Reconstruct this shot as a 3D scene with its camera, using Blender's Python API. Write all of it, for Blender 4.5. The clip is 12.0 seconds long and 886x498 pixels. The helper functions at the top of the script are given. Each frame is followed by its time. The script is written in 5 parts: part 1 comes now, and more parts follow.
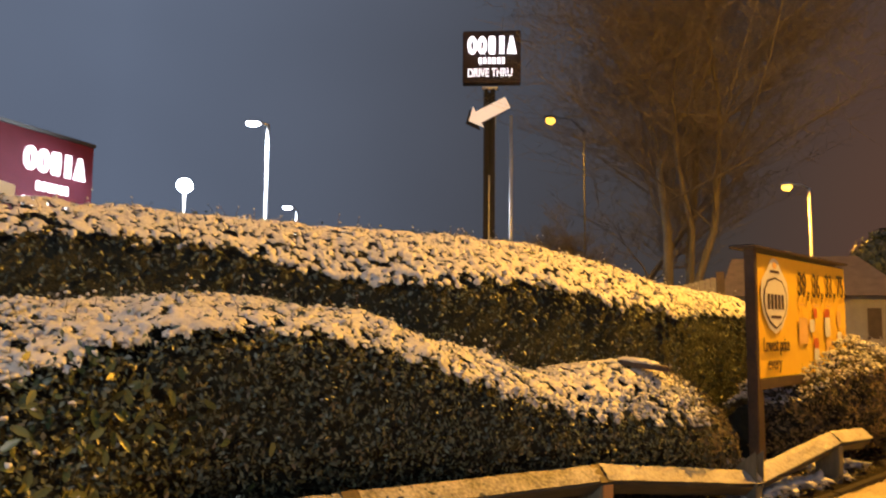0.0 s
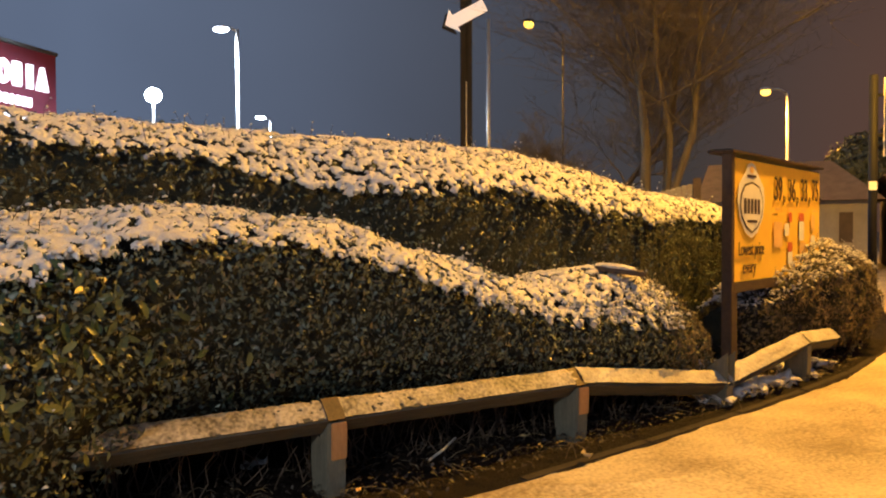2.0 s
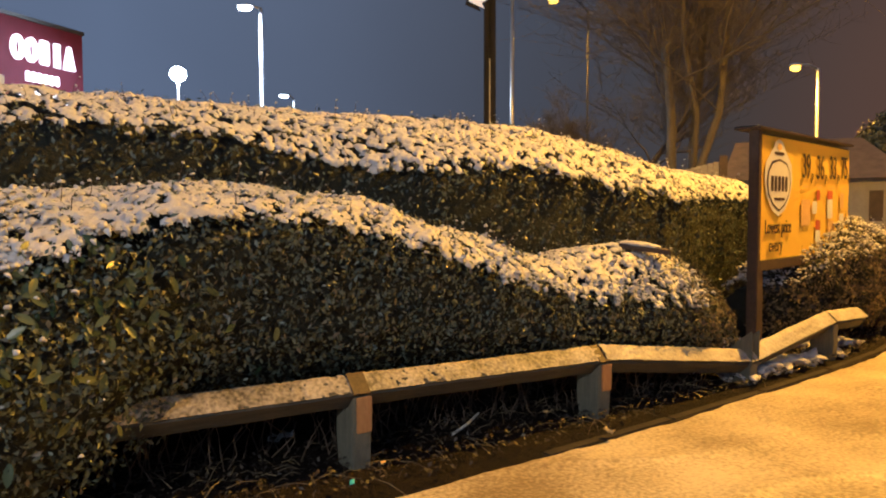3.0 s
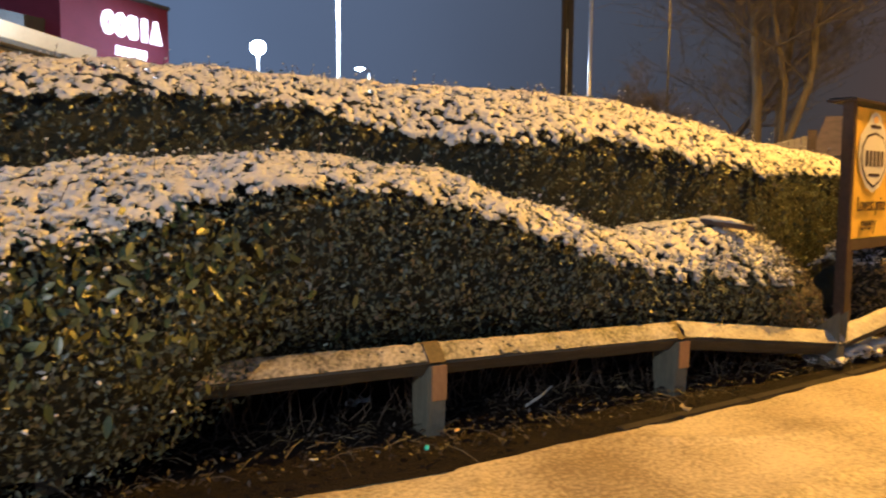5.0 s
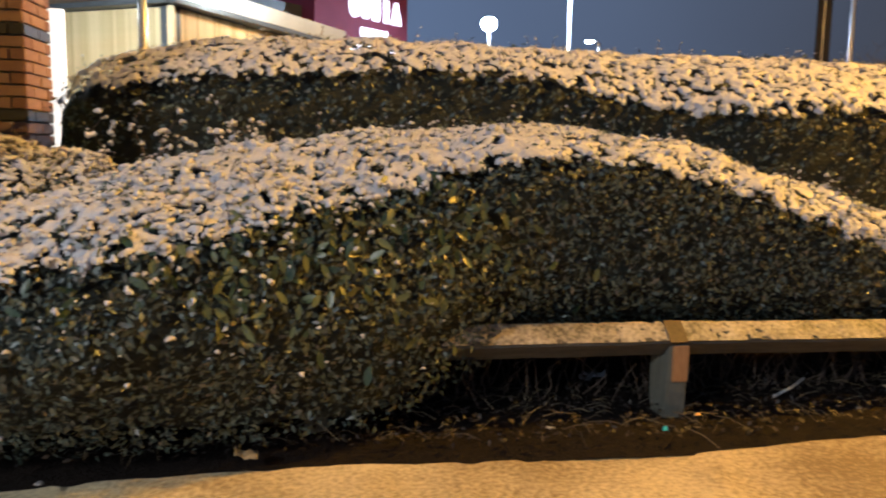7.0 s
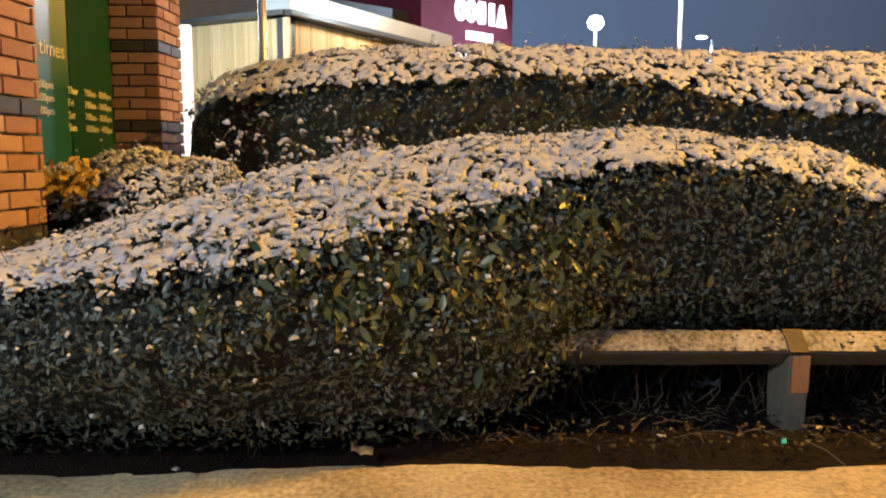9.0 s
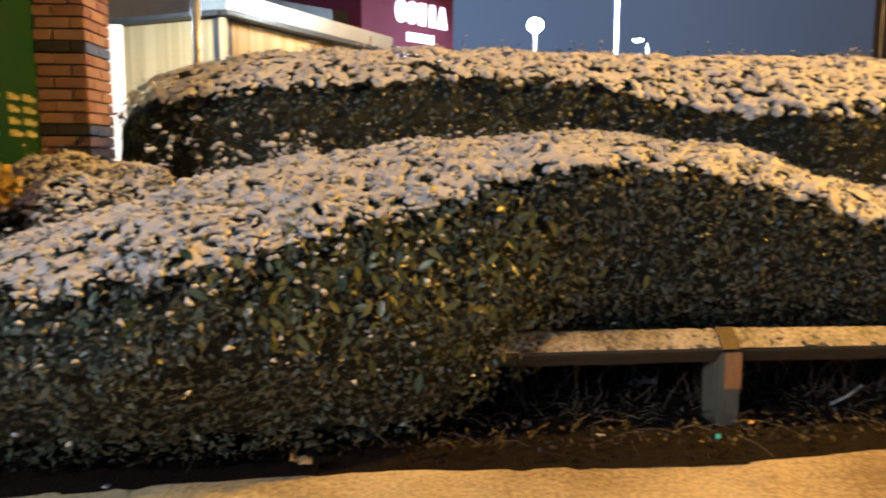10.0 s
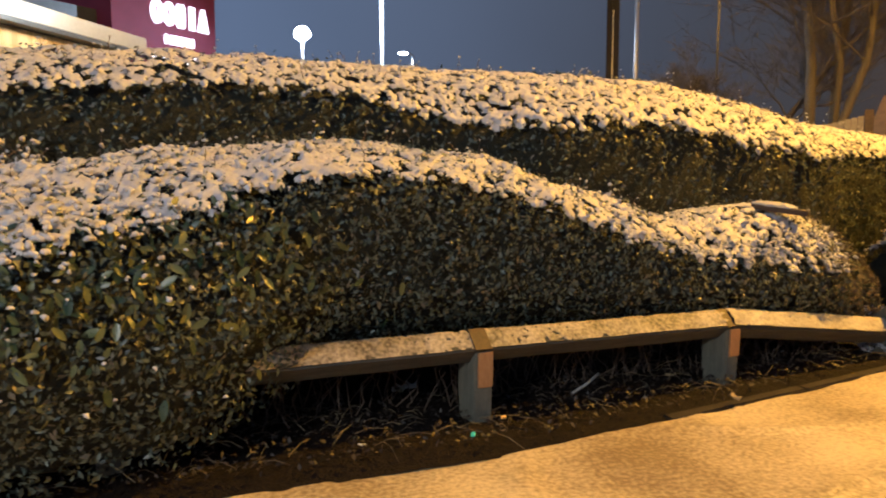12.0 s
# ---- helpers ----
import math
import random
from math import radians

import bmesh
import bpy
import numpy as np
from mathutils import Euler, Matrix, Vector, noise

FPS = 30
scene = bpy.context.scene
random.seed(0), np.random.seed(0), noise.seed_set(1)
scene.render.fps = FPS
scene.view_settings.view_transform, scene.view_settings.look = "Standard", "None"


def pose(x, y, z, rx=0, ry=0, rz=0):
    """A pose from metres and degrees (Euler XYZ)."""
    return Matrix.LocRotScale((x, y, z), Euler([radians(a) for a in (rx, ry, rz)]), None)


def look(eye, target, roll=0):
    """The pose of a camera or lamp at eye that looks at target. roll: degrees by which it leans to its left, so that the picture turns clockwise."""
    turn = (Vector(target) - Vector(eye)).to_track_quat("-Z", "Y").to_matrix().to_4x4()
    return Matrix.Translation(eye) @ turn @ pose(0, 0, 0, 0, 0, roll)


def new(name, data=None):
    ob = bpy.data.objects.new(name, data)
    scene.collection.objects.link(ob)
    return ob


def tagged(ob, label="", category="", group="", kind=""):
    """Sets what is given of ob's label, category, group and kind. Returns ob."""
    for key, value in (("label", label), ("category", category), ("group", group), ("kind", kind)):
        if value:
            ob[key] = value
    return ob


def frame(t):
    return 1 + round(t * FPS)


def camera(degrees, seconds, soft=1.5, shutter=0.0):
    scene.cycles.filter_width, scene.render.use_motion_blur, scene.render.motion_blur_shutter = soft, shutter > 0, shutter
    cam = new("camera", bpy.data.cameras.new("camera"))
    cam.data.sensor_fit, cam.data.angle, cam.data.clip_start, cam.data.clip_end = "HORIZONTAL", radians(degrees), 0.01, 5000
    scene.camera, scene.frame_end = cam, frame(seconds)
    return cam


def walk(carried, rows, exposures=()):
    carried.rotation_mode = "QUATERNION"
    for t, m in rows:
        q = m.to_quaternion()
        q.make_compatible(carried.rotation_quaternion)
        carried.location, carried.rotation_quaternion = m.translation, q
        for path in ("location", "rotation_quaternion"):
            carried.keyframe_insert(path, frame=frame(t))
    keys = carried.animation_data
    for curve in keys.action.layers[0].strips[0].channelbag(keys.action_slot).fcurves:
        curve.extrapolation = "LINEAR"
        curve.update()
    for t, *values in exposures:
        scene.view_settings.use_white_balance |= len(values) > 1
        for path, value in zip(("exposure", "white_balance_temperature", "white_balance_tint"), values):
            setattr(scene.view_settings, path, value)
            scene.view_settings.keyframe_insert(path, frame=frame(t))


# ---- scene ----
from mathutils.kdtree import KDTree
cam = camera(60.74, 12.0, 2.0, 0.6)
# seconds, eye, pitch, roll, yaw
PATH = [
    (0.0, 0.000, -0.000, 1.063, 5.57, -0.60, -28.50),
    (0.5, 0.026, 0.030, 1.065, 3.77, -0.47, -29.91),
    (1.0, 0.041, 0.052, 1.056, 1.80, -0.26, -30.66),
    (1.5, 0.034, 0.050, 1.055, 0.00, -0.04, -30.67),
    (2.0, 0.035, 0.046, 1.056, -1.25, 0.18, -30.12),
    (2.5, 0.027, 0.033, 1.054, -2.17, 0.23, -29.14),
    (4.5, 0.016, 0.031, 1.040, -4.37, -0.29, -25.50),
    (5.0, -0.002, 0.031, 1.040, -4.87, -0.47, -22.90),
    (5.5, -0.021, 0.027, 1.037, -5.36, -0.55, -19.26),
    (6.0, -0.049, 0.037, 1.030, -5.96, -0.81, -15.30),
    (6.5, -0.073, 0.043, 1.030, -6.57, -0.89, -10.68),
    (7.0, -0.092, 0.036, 1.027, -6.94, -1.01, -6.22),
    (7.5, -0.106, 0.026, 1.028, -7.13, -0.86, -1.93),
    (9.5, -0.120, -0.014, 1.050, -6.85, -0.37, 1.63),
    (10.0, -0.098, 0.007, 1.054, -6.80, -0.05, -2.69),
    (10.5, -0.068, 0.017, 1.059, -6.64, 0.32, -7.69),
    (11.0, -0.034, 0.016, 1.060, -6.43, 0.51, -12.77),
    (11.5, -0.013, 0.023, 1.054, -6.24, 0.29, -16.93),
    (12.0, -0.012, 0.033, 1.054, -6.09, -0.04, -19.63),
]
walk(cam, [(t, pose(x, y, z, 90 + p, r, w)) for t, x, y, z, p, r, w in PATH],
     exposures=[(0.0, 0.02, 6450, 10), (2.5, 0.10, 5850, 9), (5.5, 0.16, 5400, 8), (9.5, 0.18, 5450, 8), (12.0, 0.18, 5550, 8)])

# ---- world, lamps, exposure ----
world = bpy.data.worlds.new("night_sky")
scene.world = world
world.use_nodes = True
wn = world.node_tree.nodes
wl = world.node_tree.links
wbg = wn["Background"]
wtc = wn.new("ShaderNodeTexCoord")
wsep = wn.new("ShaderNodeSeparateXYZ")
wl.new(wtc.outputs["Generated"], wsep.inputs[0])
wramp = wn.new("ShaderNodeValToRGB")      # cold towards the car park, sodium glow down the road
wramp.color_ramp.elements[0].position = 0.08
wramp.color_ramp.elements[0].color = (0.052, 0.064, 0.092, 1)
wramp.color_ramp.elements[1].position = 0.95
wramp.color_ramp.elements[1].color = (0.056, 0.024, 0.014, 1)
wmid = wramp.color_ramp.elements.new(0.55)
wmid.color = (0.026, 0.027, 0.033, 1)
wdusk = wramp.color_ramp.elements.new(0.74)
wdusk.color = (0.022, 0.0175, 0.0155, 1)
wl.new(wsep.outputs[0], wramp.inputs[0])
wnoise = wn.new("ShaderNodeTexNoise")
wnoise.inputs["Scale"].default_value = 2.2
wnoise.inputs["Detail"].default_value = 3
wl.new(wtc.outputs["Generated"], wnoise.inputs["Vector"])
wmul = wn.new("ShaderNodeMix")
wmul.data_type = "RGBA"
wmul.blend_type = "MULTIPLY"
wmul.inputs["Factor"].default_value = 0.35
wl.new(wramp.outputs[0], wmul.inputs[6])
wl.new(wnoise.outputs["Fac"], wmul.inputs[7])
wfall = wn.new("ShaderNodeMapRange")      # unseen sky overhead raised above the horizon's strength, as added soft fill
wfall.inputs["From Min"].default_value = 0.35
wfall.inputs["From Max"].default_value = 0.85
wfall.inputs["To Min"].default_value = 1.0
wfall.inputs["To Max"].default_value = 1.4
wl.new(wsep.outputs[2], wfall.inputs["Value"])
wdim = wn.new("ShaderNodeVectorMath")
wdim.operation = "SCALE"
wl.new(wmul.outputs[2], wdim.inputs[0])
wl.new(wfall.outputs[0], wdim.inputs["Scale"])
wl.new(wdim.outputs[0], wbg.inputs["Color"])
wbg.inputs["Strength"].default_value = 2.8

SODIUM = (1.0, 0.46, 0.035)
LED = (0.80, 0.90, 1.0)


def lamp(name, place, watts, colour, radius, target=None, spread=150):
    if target is None:
        data = bpy.data.lights.new(name, "POINT")
        data.shadow_soft_size = radius
        ob = new(name, data)
        ob.location = place
    else:
        data = bpy.data.lights.new(name, "SPOT")
        data.shadow_soft_size = radius
        data.spot_size = radians(spread)
        data.spot_blend = 0.6
        ob = new(name, data)
        ob.matrix_world = look(place, target)
    data.energy = watts
    data.color = colour
    return ob


lamp("sodium_light", (8.3, 3.3, 7.7), 8000, SODIUM, 0.2)
# fill spot added out of view to brighten the left hedge faces
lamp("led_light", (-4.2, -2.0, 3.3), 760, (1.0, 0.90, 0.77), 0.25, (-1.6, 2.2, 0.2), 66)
lamp("sodium_light", (16.69, 22.48, 8.5), 4500, SODIUM, 0.15, (16.2, 20.5, 0), 165)
lamp("sodium_light", (28.0, 20.8, 6.85), 3000, SODIUM, 0.15, (27.0, 20.0, 0), 165)
lamp("led_light", (6.1, 24.2, 7.35), 4200, LED, 0.2, (4.0, 20, 0), 165)
lamp("led_light", (6.45, 39.5, 7.85), 3600, LED, 0.3)
lamp("led_light", (11.5, 38.3, 6.9), 1400, LED, 0.2, (10, 36, 0), 165)
lamp("canopy_light", (-3.6, 9.4, 3.0), 340, (0.97, 0.98, 0.93), 0.3)
lamp("soffit_light", (-1.2, 12.4, 3.5), 110, (1.0, 0.95, 0.80), 0.15)

# ---- materials ----


def material(name, rough=0.7, metal=0.0):
    m = bpy.data.materials.new(name)
    m.use_nodes = True
    b = m.node_tree.nodes["Principled BSDF"]
    b.inputs["Roughness"].default_value = rough
    b.inputs["Metallic"].default_value = metal
    return m, m.node_tree.nodes, m.node_tree.links, b


def noisy(name, dark, light, scale, rough=0.7, bump=0.3, fine=8.0, metal=0.0, island=0.0, obrand=0.0, stretch=(1, 1, 1), dist=0.01, spec=0.5, span=(0.3, 0.75)):
    """Two scales of noise between two colours, with relief; pieces differ by island or by object."""
    m, n, l, b = material(name, rough, metal)
    b.inputs["Specular IOR Level"].default_value = spec
    tc = n.new("ShaderNodeTexCoord")
    mp = n.new("ShaderNodeMapping")
    mp.inputs["Scale"].default_value = stretch
    l.new(tc.outputs["Object"], mp.inputs[0])
    big = n.new("ShaderNodeTexNoise")
    big.inputs["Scale"].default_value = scale
    big.inputs["Detail"].default_value = 5
    l.new(mp.outputs[0], big.inputs["Vector"])
    small = n.new("ShaderNodeTexNoise")
    small.inputs["Scale"].default_value = scale * fine
    small.inputs["Detail"].default_value = 4
    l.new(mp.outputs[0], small.inputs["Vector"])
    add = n.new("ShaderNodeMath")
    add.operation = "MULTIPLY_ADD"
    l.new(small.outputs["Fac"], add.inputs[0])
    add.inputs[1].default_value = 0.5
    half = n.new("ShaderNodeMath")
    half.operation = "MULTIPLY"
    half.inputs[1].default_value = 0.55
    l.new(big.outputs["Fac"], half.inputs[0])
    l.new(half.outputs[0], add.inputs[2])
    last = add.outputs[0]
    for amount, node, sock in ((island, "ShaderNodeNewGeometry", "Random Per Island"), (obrand, "ShaderNodeObjectInfo", "Random")):
        if amount:
            g = n.new(node)
            k = n.new("ShaderNodeMath")
            k.operation = "MULTIPLY_ADD"
            l.new(g.outputs[sock], k.inputs[0])
            k.inputs[1].default_value = amount
            sh = n.new("ShaderNodeMath")
            sh.operation = "SUBTRACT"
            l.new(last, sh.inputs[0])
            sh.inputs[1].default_value = amount / 2
            l.new(sh.outputs[0], k.inputs[2])
            last = k.outputs[0]
    ramp = n.new("ShaderNodeValToRGB")
    ramp.color_ramp.elements[0].position = span[0]
    ramp.color_ramp.elements[0].color = (*dark, 1)
    ramp.color_ramp.elements[1].position = span[1]
    ramp.color_ramp.elements[1].color = (*light, 1)
    l.new(last, ramp.inputs[0])
    l.new(ramp.outputs[0], b.inputs["Base Color"])
    if bump:
        bp = n.new("ShaderNodeBump")
        bp.inputs["Strength"].default_value = bump
        bp.inputs["Distance"].default_value = dist
        l.new(add.outputs[0], bp.inputs["Height"])
        l.new(bp.outputs[0], b.inputs["Normal"])
    return m


def glow(name, colour, strength):
    m, n, l, b = material(name, 0.5)
    b.inputs["Base Color"].default_value = (*colour, 1)
    b.inputs["Emission Color"].default_value = (*colour, 1)
    b.inputs["Emission Strength"].default_value = strength
    return m


def leaf_material(name, stops, rough=0.45):
    m, n, l, b = material(name, rough)
    g = n.new("ShaderNodeNewGeometry")
    r = n.new("ShaderNodeValToRGB")
    r.color_ramp.elements[0].color = (*stops[0][1], 1)
    r.color_ramp.elements[0].position = stops[0][0]
    r.color_ramp.elements[1].color = (*stops[-1][1], 1)
    r.color_ramp.elements[1].position = stops[-1][0]
    for p, c in stops[1:-1]:
        e = r.color_ramp.elements.new(p)
        e.color = (*c, 1)
    l.new(g.outputs["Random Per Island"], r.inputs[0])
    tc = n.new("ShaderNodeTexCoord")
    t = n.new("ShaderNodeTexNoise")
    t.inputs["Scale"].default_value = 60
    l.new(tc.outputs["Object"], t.inputs["Vector"])
    x = n.new("ShaderNodeMix")
    x.data_type = "RGBA"
    x.blend_type = "MULTIPLY"
    x.inputs["Factor"].default_value = 0.5
    l.new(r.outputs[0], x.inputs[6])
    l.new(t.outputs["Fac"], x.inputs[7])
    l.new(x.outputs[2], b.inputs["Base Color"])
    return m


SNOW = noisy("snow", (0.38, 0.37, 0.365), (0.58, 0.57, 0.565), 14, 0.55, 0.5, 9, dist=0.004, island=0.25)
SNOW_THIN = noisy("thin_snow", (0.05, 0.038, 0.024), (0.40, 0.35, 0.28), 7, 0.6, 0.9, 9, dist=0.006, span=(0.38, 0.66))
SNOW_WORN = noisy("worn_snow", (0.22, 0.19, 0.14), (0.52, 0.48, 0.40), 9, 0.6, 0.7, 8, dist=0.005)
LEAF = leaf_material("hedge_leaf", [(0.0, (0.030, 0.046, 0.038)), (0.5, (0.072, 0.100, 0.082)), (0.86, (0.11, 0.140, 0.108)), (0.95, (0.13, 0.12, 0.095)), (1.0, (0.18, 0.165, 0.11))])
LEAF_BIG = leaf_material("laurel_leaf", [(0.0, (0.030, 0.060, 0.028)), (0.6, (0.055, 0.095, 0.04)), (0.88, (0.11, 0.13, 0.05)), (1.0, (0.30, 0.27, 0.08))], 0.35)
LEAF_DRY_OR_LIT = leaf_material("dry_or_lit_leaf", [(0.0, (0.06, 0.05, 0.03)), (0.5, (0.12, 0.09, 0.05)), (1.0, (0.22, 0.17, 0.09))], 0.7)
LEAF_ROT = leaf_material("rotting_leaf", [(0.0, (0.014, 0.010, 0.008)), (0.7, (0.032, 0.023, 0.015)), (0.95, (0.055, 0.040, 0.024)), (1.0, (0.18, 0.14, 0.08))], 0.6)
CORE = noisy("hedge_inner_shade", (0.006, 0.008, 0.005), (0.022, 0.024, 0.014), 30, 0.95, 0.8, 4, dist=0.02)
TWIG = noisy("twig_bark", (0.05, 0.035, 0.025), (0.14, 0.10, 0.07), 40, 0.85, 0.4)
BARK = noisy("tree_bark", (0.055, 0.047, 0.034), (0.13, 0.108, 0.075), 6, 0.9, 0.6, 8, stretch=(1, 1, 0.3), dist=0.03)
# tree crowns, a little darker than the trunk bark
TWIGBARK = noisy("crown_bark", (0.045, 0.037, 0.028), (0.12, 0.098, 0.07), 6, 0.85, 0.3)
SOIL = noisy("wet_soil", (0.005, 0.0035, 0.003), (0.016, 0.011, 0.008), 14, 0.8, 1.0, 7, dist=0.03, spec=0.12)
TIMBER = noisy("weathered_timber", (0.030, 0.030, 0.024), (0.095, 0.088, 0.07), 8, 0.75, 0.5, 6, stretch=(1, 6, 6), dist=0.005)
POSTWOOD = noisy("post_timber", (0.075, 0.077, 0.060), (0.175, 0.170, 0.13), 8, 0.75, 0.5, 6, stretch=(6, 6, 1), dist=0.005)
BLOCK = noisy("fresh_timber", (0.32, 0.15, 0.05), (0.48, 0.26, 0.10), 9, 0.7, 0.4, 5, stretch=(6, 6, 1), dist=0.003)
# brown gritted slush, its tan pushed towards gold to carry the sodium light
PAVING = noisy("gritted_slush_lamp_tint", (0.22, 0.16, 0.078), (0.64, 0.54, 0.33), 1.5, 0.38, 1.0, 34, dist=0.012, span=(0.40, 0.63))
ASPHALT = noisy("wet_asphalt", (0.035, 0.035, 0.037), (0.075, 0.072, 0.07), 1.2, 0.45, 0.5, 40, dist=0.01)
KERB = noisy("dark_edging", (0.014, 0.011, 0.008), (0.045, 0.036, 0.026), 7, 0.8, 0.6, 6, dist=0.01, spec=0.2)
BRICK = noisy("red_brick", (0.27, 0.14, 0.105), (0.42, 0.26, 0.20), 9, 0.85, 0.5, 7, obrand=0.45, dist=0.004)
BLUEBRICK = noisy("blue_brick", (0.035, 0.033, 0.038), (0.085, 0.08, 0.09), 9, 0.6, 0.4, 7, obrand=0.3, dist=0.003)
MORTAR = noisy("mortar", (0.20, 0.18, 0.16), (0.33, 0.30, 0.26), 20, 0.95, 0.6, 5, dist=0.004)
GREEN = noisy("green_vinyl", (0.009, 0.050, 0.028), (0.014, 0.070, 0.038), 3, 0.32, 0.05, 8)
# green film; the pale upper part is a reflection put into its colour
GREENFADE, gn, gl, gb = material("green_film_reflection", 0.3)
gtc = gn.new("ShaderNodeTexCoord")
gsp = gn.new("ShaderNodeSeparateXYZ")
gl.new(gtc.outputs["Object"], gsp.inputs[0])
grp = gn.new("ShaderNodeValToRGB")
grp.color_ramp.elements[0].position = 0.50
grp.color_ramp.elements[0].color = (0.018, 0.095, 0.050, 1)
grp.color_ramp.elements[1].position = 0.72
grp.color_ramp.elements[1].color = (0.34, 0.42, 0.40, 1)
gmu = gn.new("ShaderNodeMath")
gmu.operation = "MULTIPLY"
gmu.inputs[1].default_value = 0.35
gl.new(gsp.outputs[2], gmu.inputs[0])
gl.new(gmu.outputs[0], grp.inputs[0])
gl.new(grp.outputs[0], gb.inputs["Base Color"])
CREAM = noisy("cream_lettering", (0.62, 0.60, 0.45), (0.74, 0.72, 0.55), 6, 0.5, 0)
GLASS = noisy("shop_glass_film", (0.20, 0.26, 0.25), (0.33, 0.38, 0.36), 1.3, 0.15, 0.02, 4)
CLAD = noisy("larch_cladding", (0.46, 0.34, 0.16), (0.66, 0.52, 0.28), 3, 0.6, 0.3, 8, stretch=(5, 5, 0.6), obrand=0.5, dist=0.004)
FASCIA = noisy("pale_metal_fascia", (0.42, 0.46, 0.46), (0.56, 0.60, 0.60), 2, 0.35, 0.05, 10, metal=0.4)
GUTTER = noisy("dark_grey_metal", (0.05, 0.055, 0.06), (0.09, 0.095, 0.10), 3, 0.45, 0.1, 10, metal=0.3)
MAROON_DARK = noisy("dark_maroon_panel", (0.008, 0.003, 0.005), (0.015, 0.005, 0.008), 2, 0.75, 0.05, 12)
MAROON = noisy("maroon_panel", (0.13, 0.012, 0.035), (0.19, 0.022, 0.055), 2, 0.75, 0.05, 12)
RENDERWALL = noisy("white_render", (0.62, 0.61, 0.57), (0.78, 0.77, 0.73), 3, 0.85, 0.3, 10)
DULLWALL = noisy("grey_render", (0.20, 0.185, 0.17), (0.32, 0.30, 0.27), 3, 0.85, 0.3, 10)
ROOFTILE = noisy("roof_tile", (0.10, 0.075, 0.06), (0.20, 0.15, 0.12), 4, 0.85, 0.5, 8)
STEEL = noisy("galvanised_steel", (0.38, 0.39, 0.40), (0.55, 0.56, 0.57), 5, 0.42, 0.1, 12, metal=0.75)
BLACKPAINT = noisy("black_painted_steel", (0.008, 0.008, 0.010), (0.018, 0.018, 0.020), 6, 0.65, 0.1, 12, spec=0.2)
BROWNPAINT = noisy("brown_painted_board", (0.035, 0.022, 0.016), (0.08, 0.05, 0.035), 5, 0.6, 0.3, 8)
YELLOW = noisy("yellow_banner", (0.84, 0.53, 0.02), (0.92, 0.62, 0.035), 1.5, 0.45, 0.15, 6, dist=0.01)
WHITE = noisy("white_print", (0.74, 0.73, 0.70), (0.84, 0.83, 0.80), 6, 0.5, 0)
NAVY = noisy("dark_print", (0.030, 0.018, 0.014), (0.06, 0.035, 0.025), 6, 0.5, 0)
REDPRINT = noisy("red_print", (0.50, 0.09, 0.02), (0.62, 0.14, 0.03), 6, 0.5, 0)
BUFF = noisy("buff_print", (0.70, 0.42, 0.10), (0.82, 0.55, 0.20), 6, 0.5, 0)
ARROWWHITE = noisy("white_arrow_board", (0.66, 0.66, 0.64), (0.80, 0.80, 0.78), 3, 0.5, 0)
PLASTICYELLOW = noisy("yellow_plastic", (0.62, 0.50, 0.02), (0.75, 0.62, 0.04), 6, 0.4, 0)
LENSDARK = noisy("dark_signal_lens", (0.010, 0.010, 0.010), (0.03, 0.03, 0.03), 30, 0.15, 0.1)
PALELEAF = noisy("pale_dead_leaf", (0.22, 0.16, 0.08), (0.36, 0.28, 0.15), 20, 0.7, 0.2)
LITTER = noisy("pale_litter", (0.55, 0.53, 0.48), (0.75, 0.73, 0.68), 20, 0.6, 0.2)
CYAN = noisy("cyan_litter", (0.05, 0.45, 0.50), (0.08, 0.60, 0.65), 20, 0.5, 0.1)
GLOW_SIGN = glow("lit_sign_face", (0.93, 0.90, 1.0), 2.2)
GLOW_LED = glow("led_face", (0.88, 0.95, 1.0), 60.0)
GLOW_SODIUM = glow("sodium_face", (1.0, 0.58, 0.07), 4.0)
GLOW_RED = glow("red_signal_lens", (1.0, 0.03, 0.05), 14.0)
# faint emission stands in for light falling on the white arrow
GLOW_ARROW = glow("arrow_face_added_glow", (0.85, 0.80, 0.76), 0.42)
GLOW_PANEL = glow("lit_white_panel", (1.0, 0.96, 0.86), 0.85)
GLOW_WINDOW = glow("lit_house_window", (1.0, 0.55, 0.22), 0.25)

# ---- mesh helpers ----


def link(name, bm, mat, parent=None, label="", smooth=False):
    me = bpy.data.meshes.new(name)
    bm.to_mesh(me)
    bm.free()
    if smooth:
        me.polygons.foreach_set("use_smooth", [True] * len(me.polygons))
    me.materials.append(mat)
    ob = new(name, me)
    if parent:
        ob.parent = parent
    if label:
        ob["label"] = label
    return ob


part = link


def raw(name, verts, faces, mat, parent=None, label="", smooth=False):
    me = bpy.data.meshes.new(name)
    me.from_pydata([tuple(v) for v in verts], [], [tuple(f) for f in faces])
    if smooth:
        me.polygons.foreach_set("use_smooth", [True] * len(me.polygons))
    me.materials.append(mat)
    ob = new(name, me)
    if parent:
        ob.parent = parent
    if label:
        ob["label"] = label
    return ob


def empty(name, m, label, category, group="", kind=""):
    ob = new(name)
    ob.empty_display_size = 0.2
    ob.matrix_world = m
    return tagged(ob, label, category, group, kind)


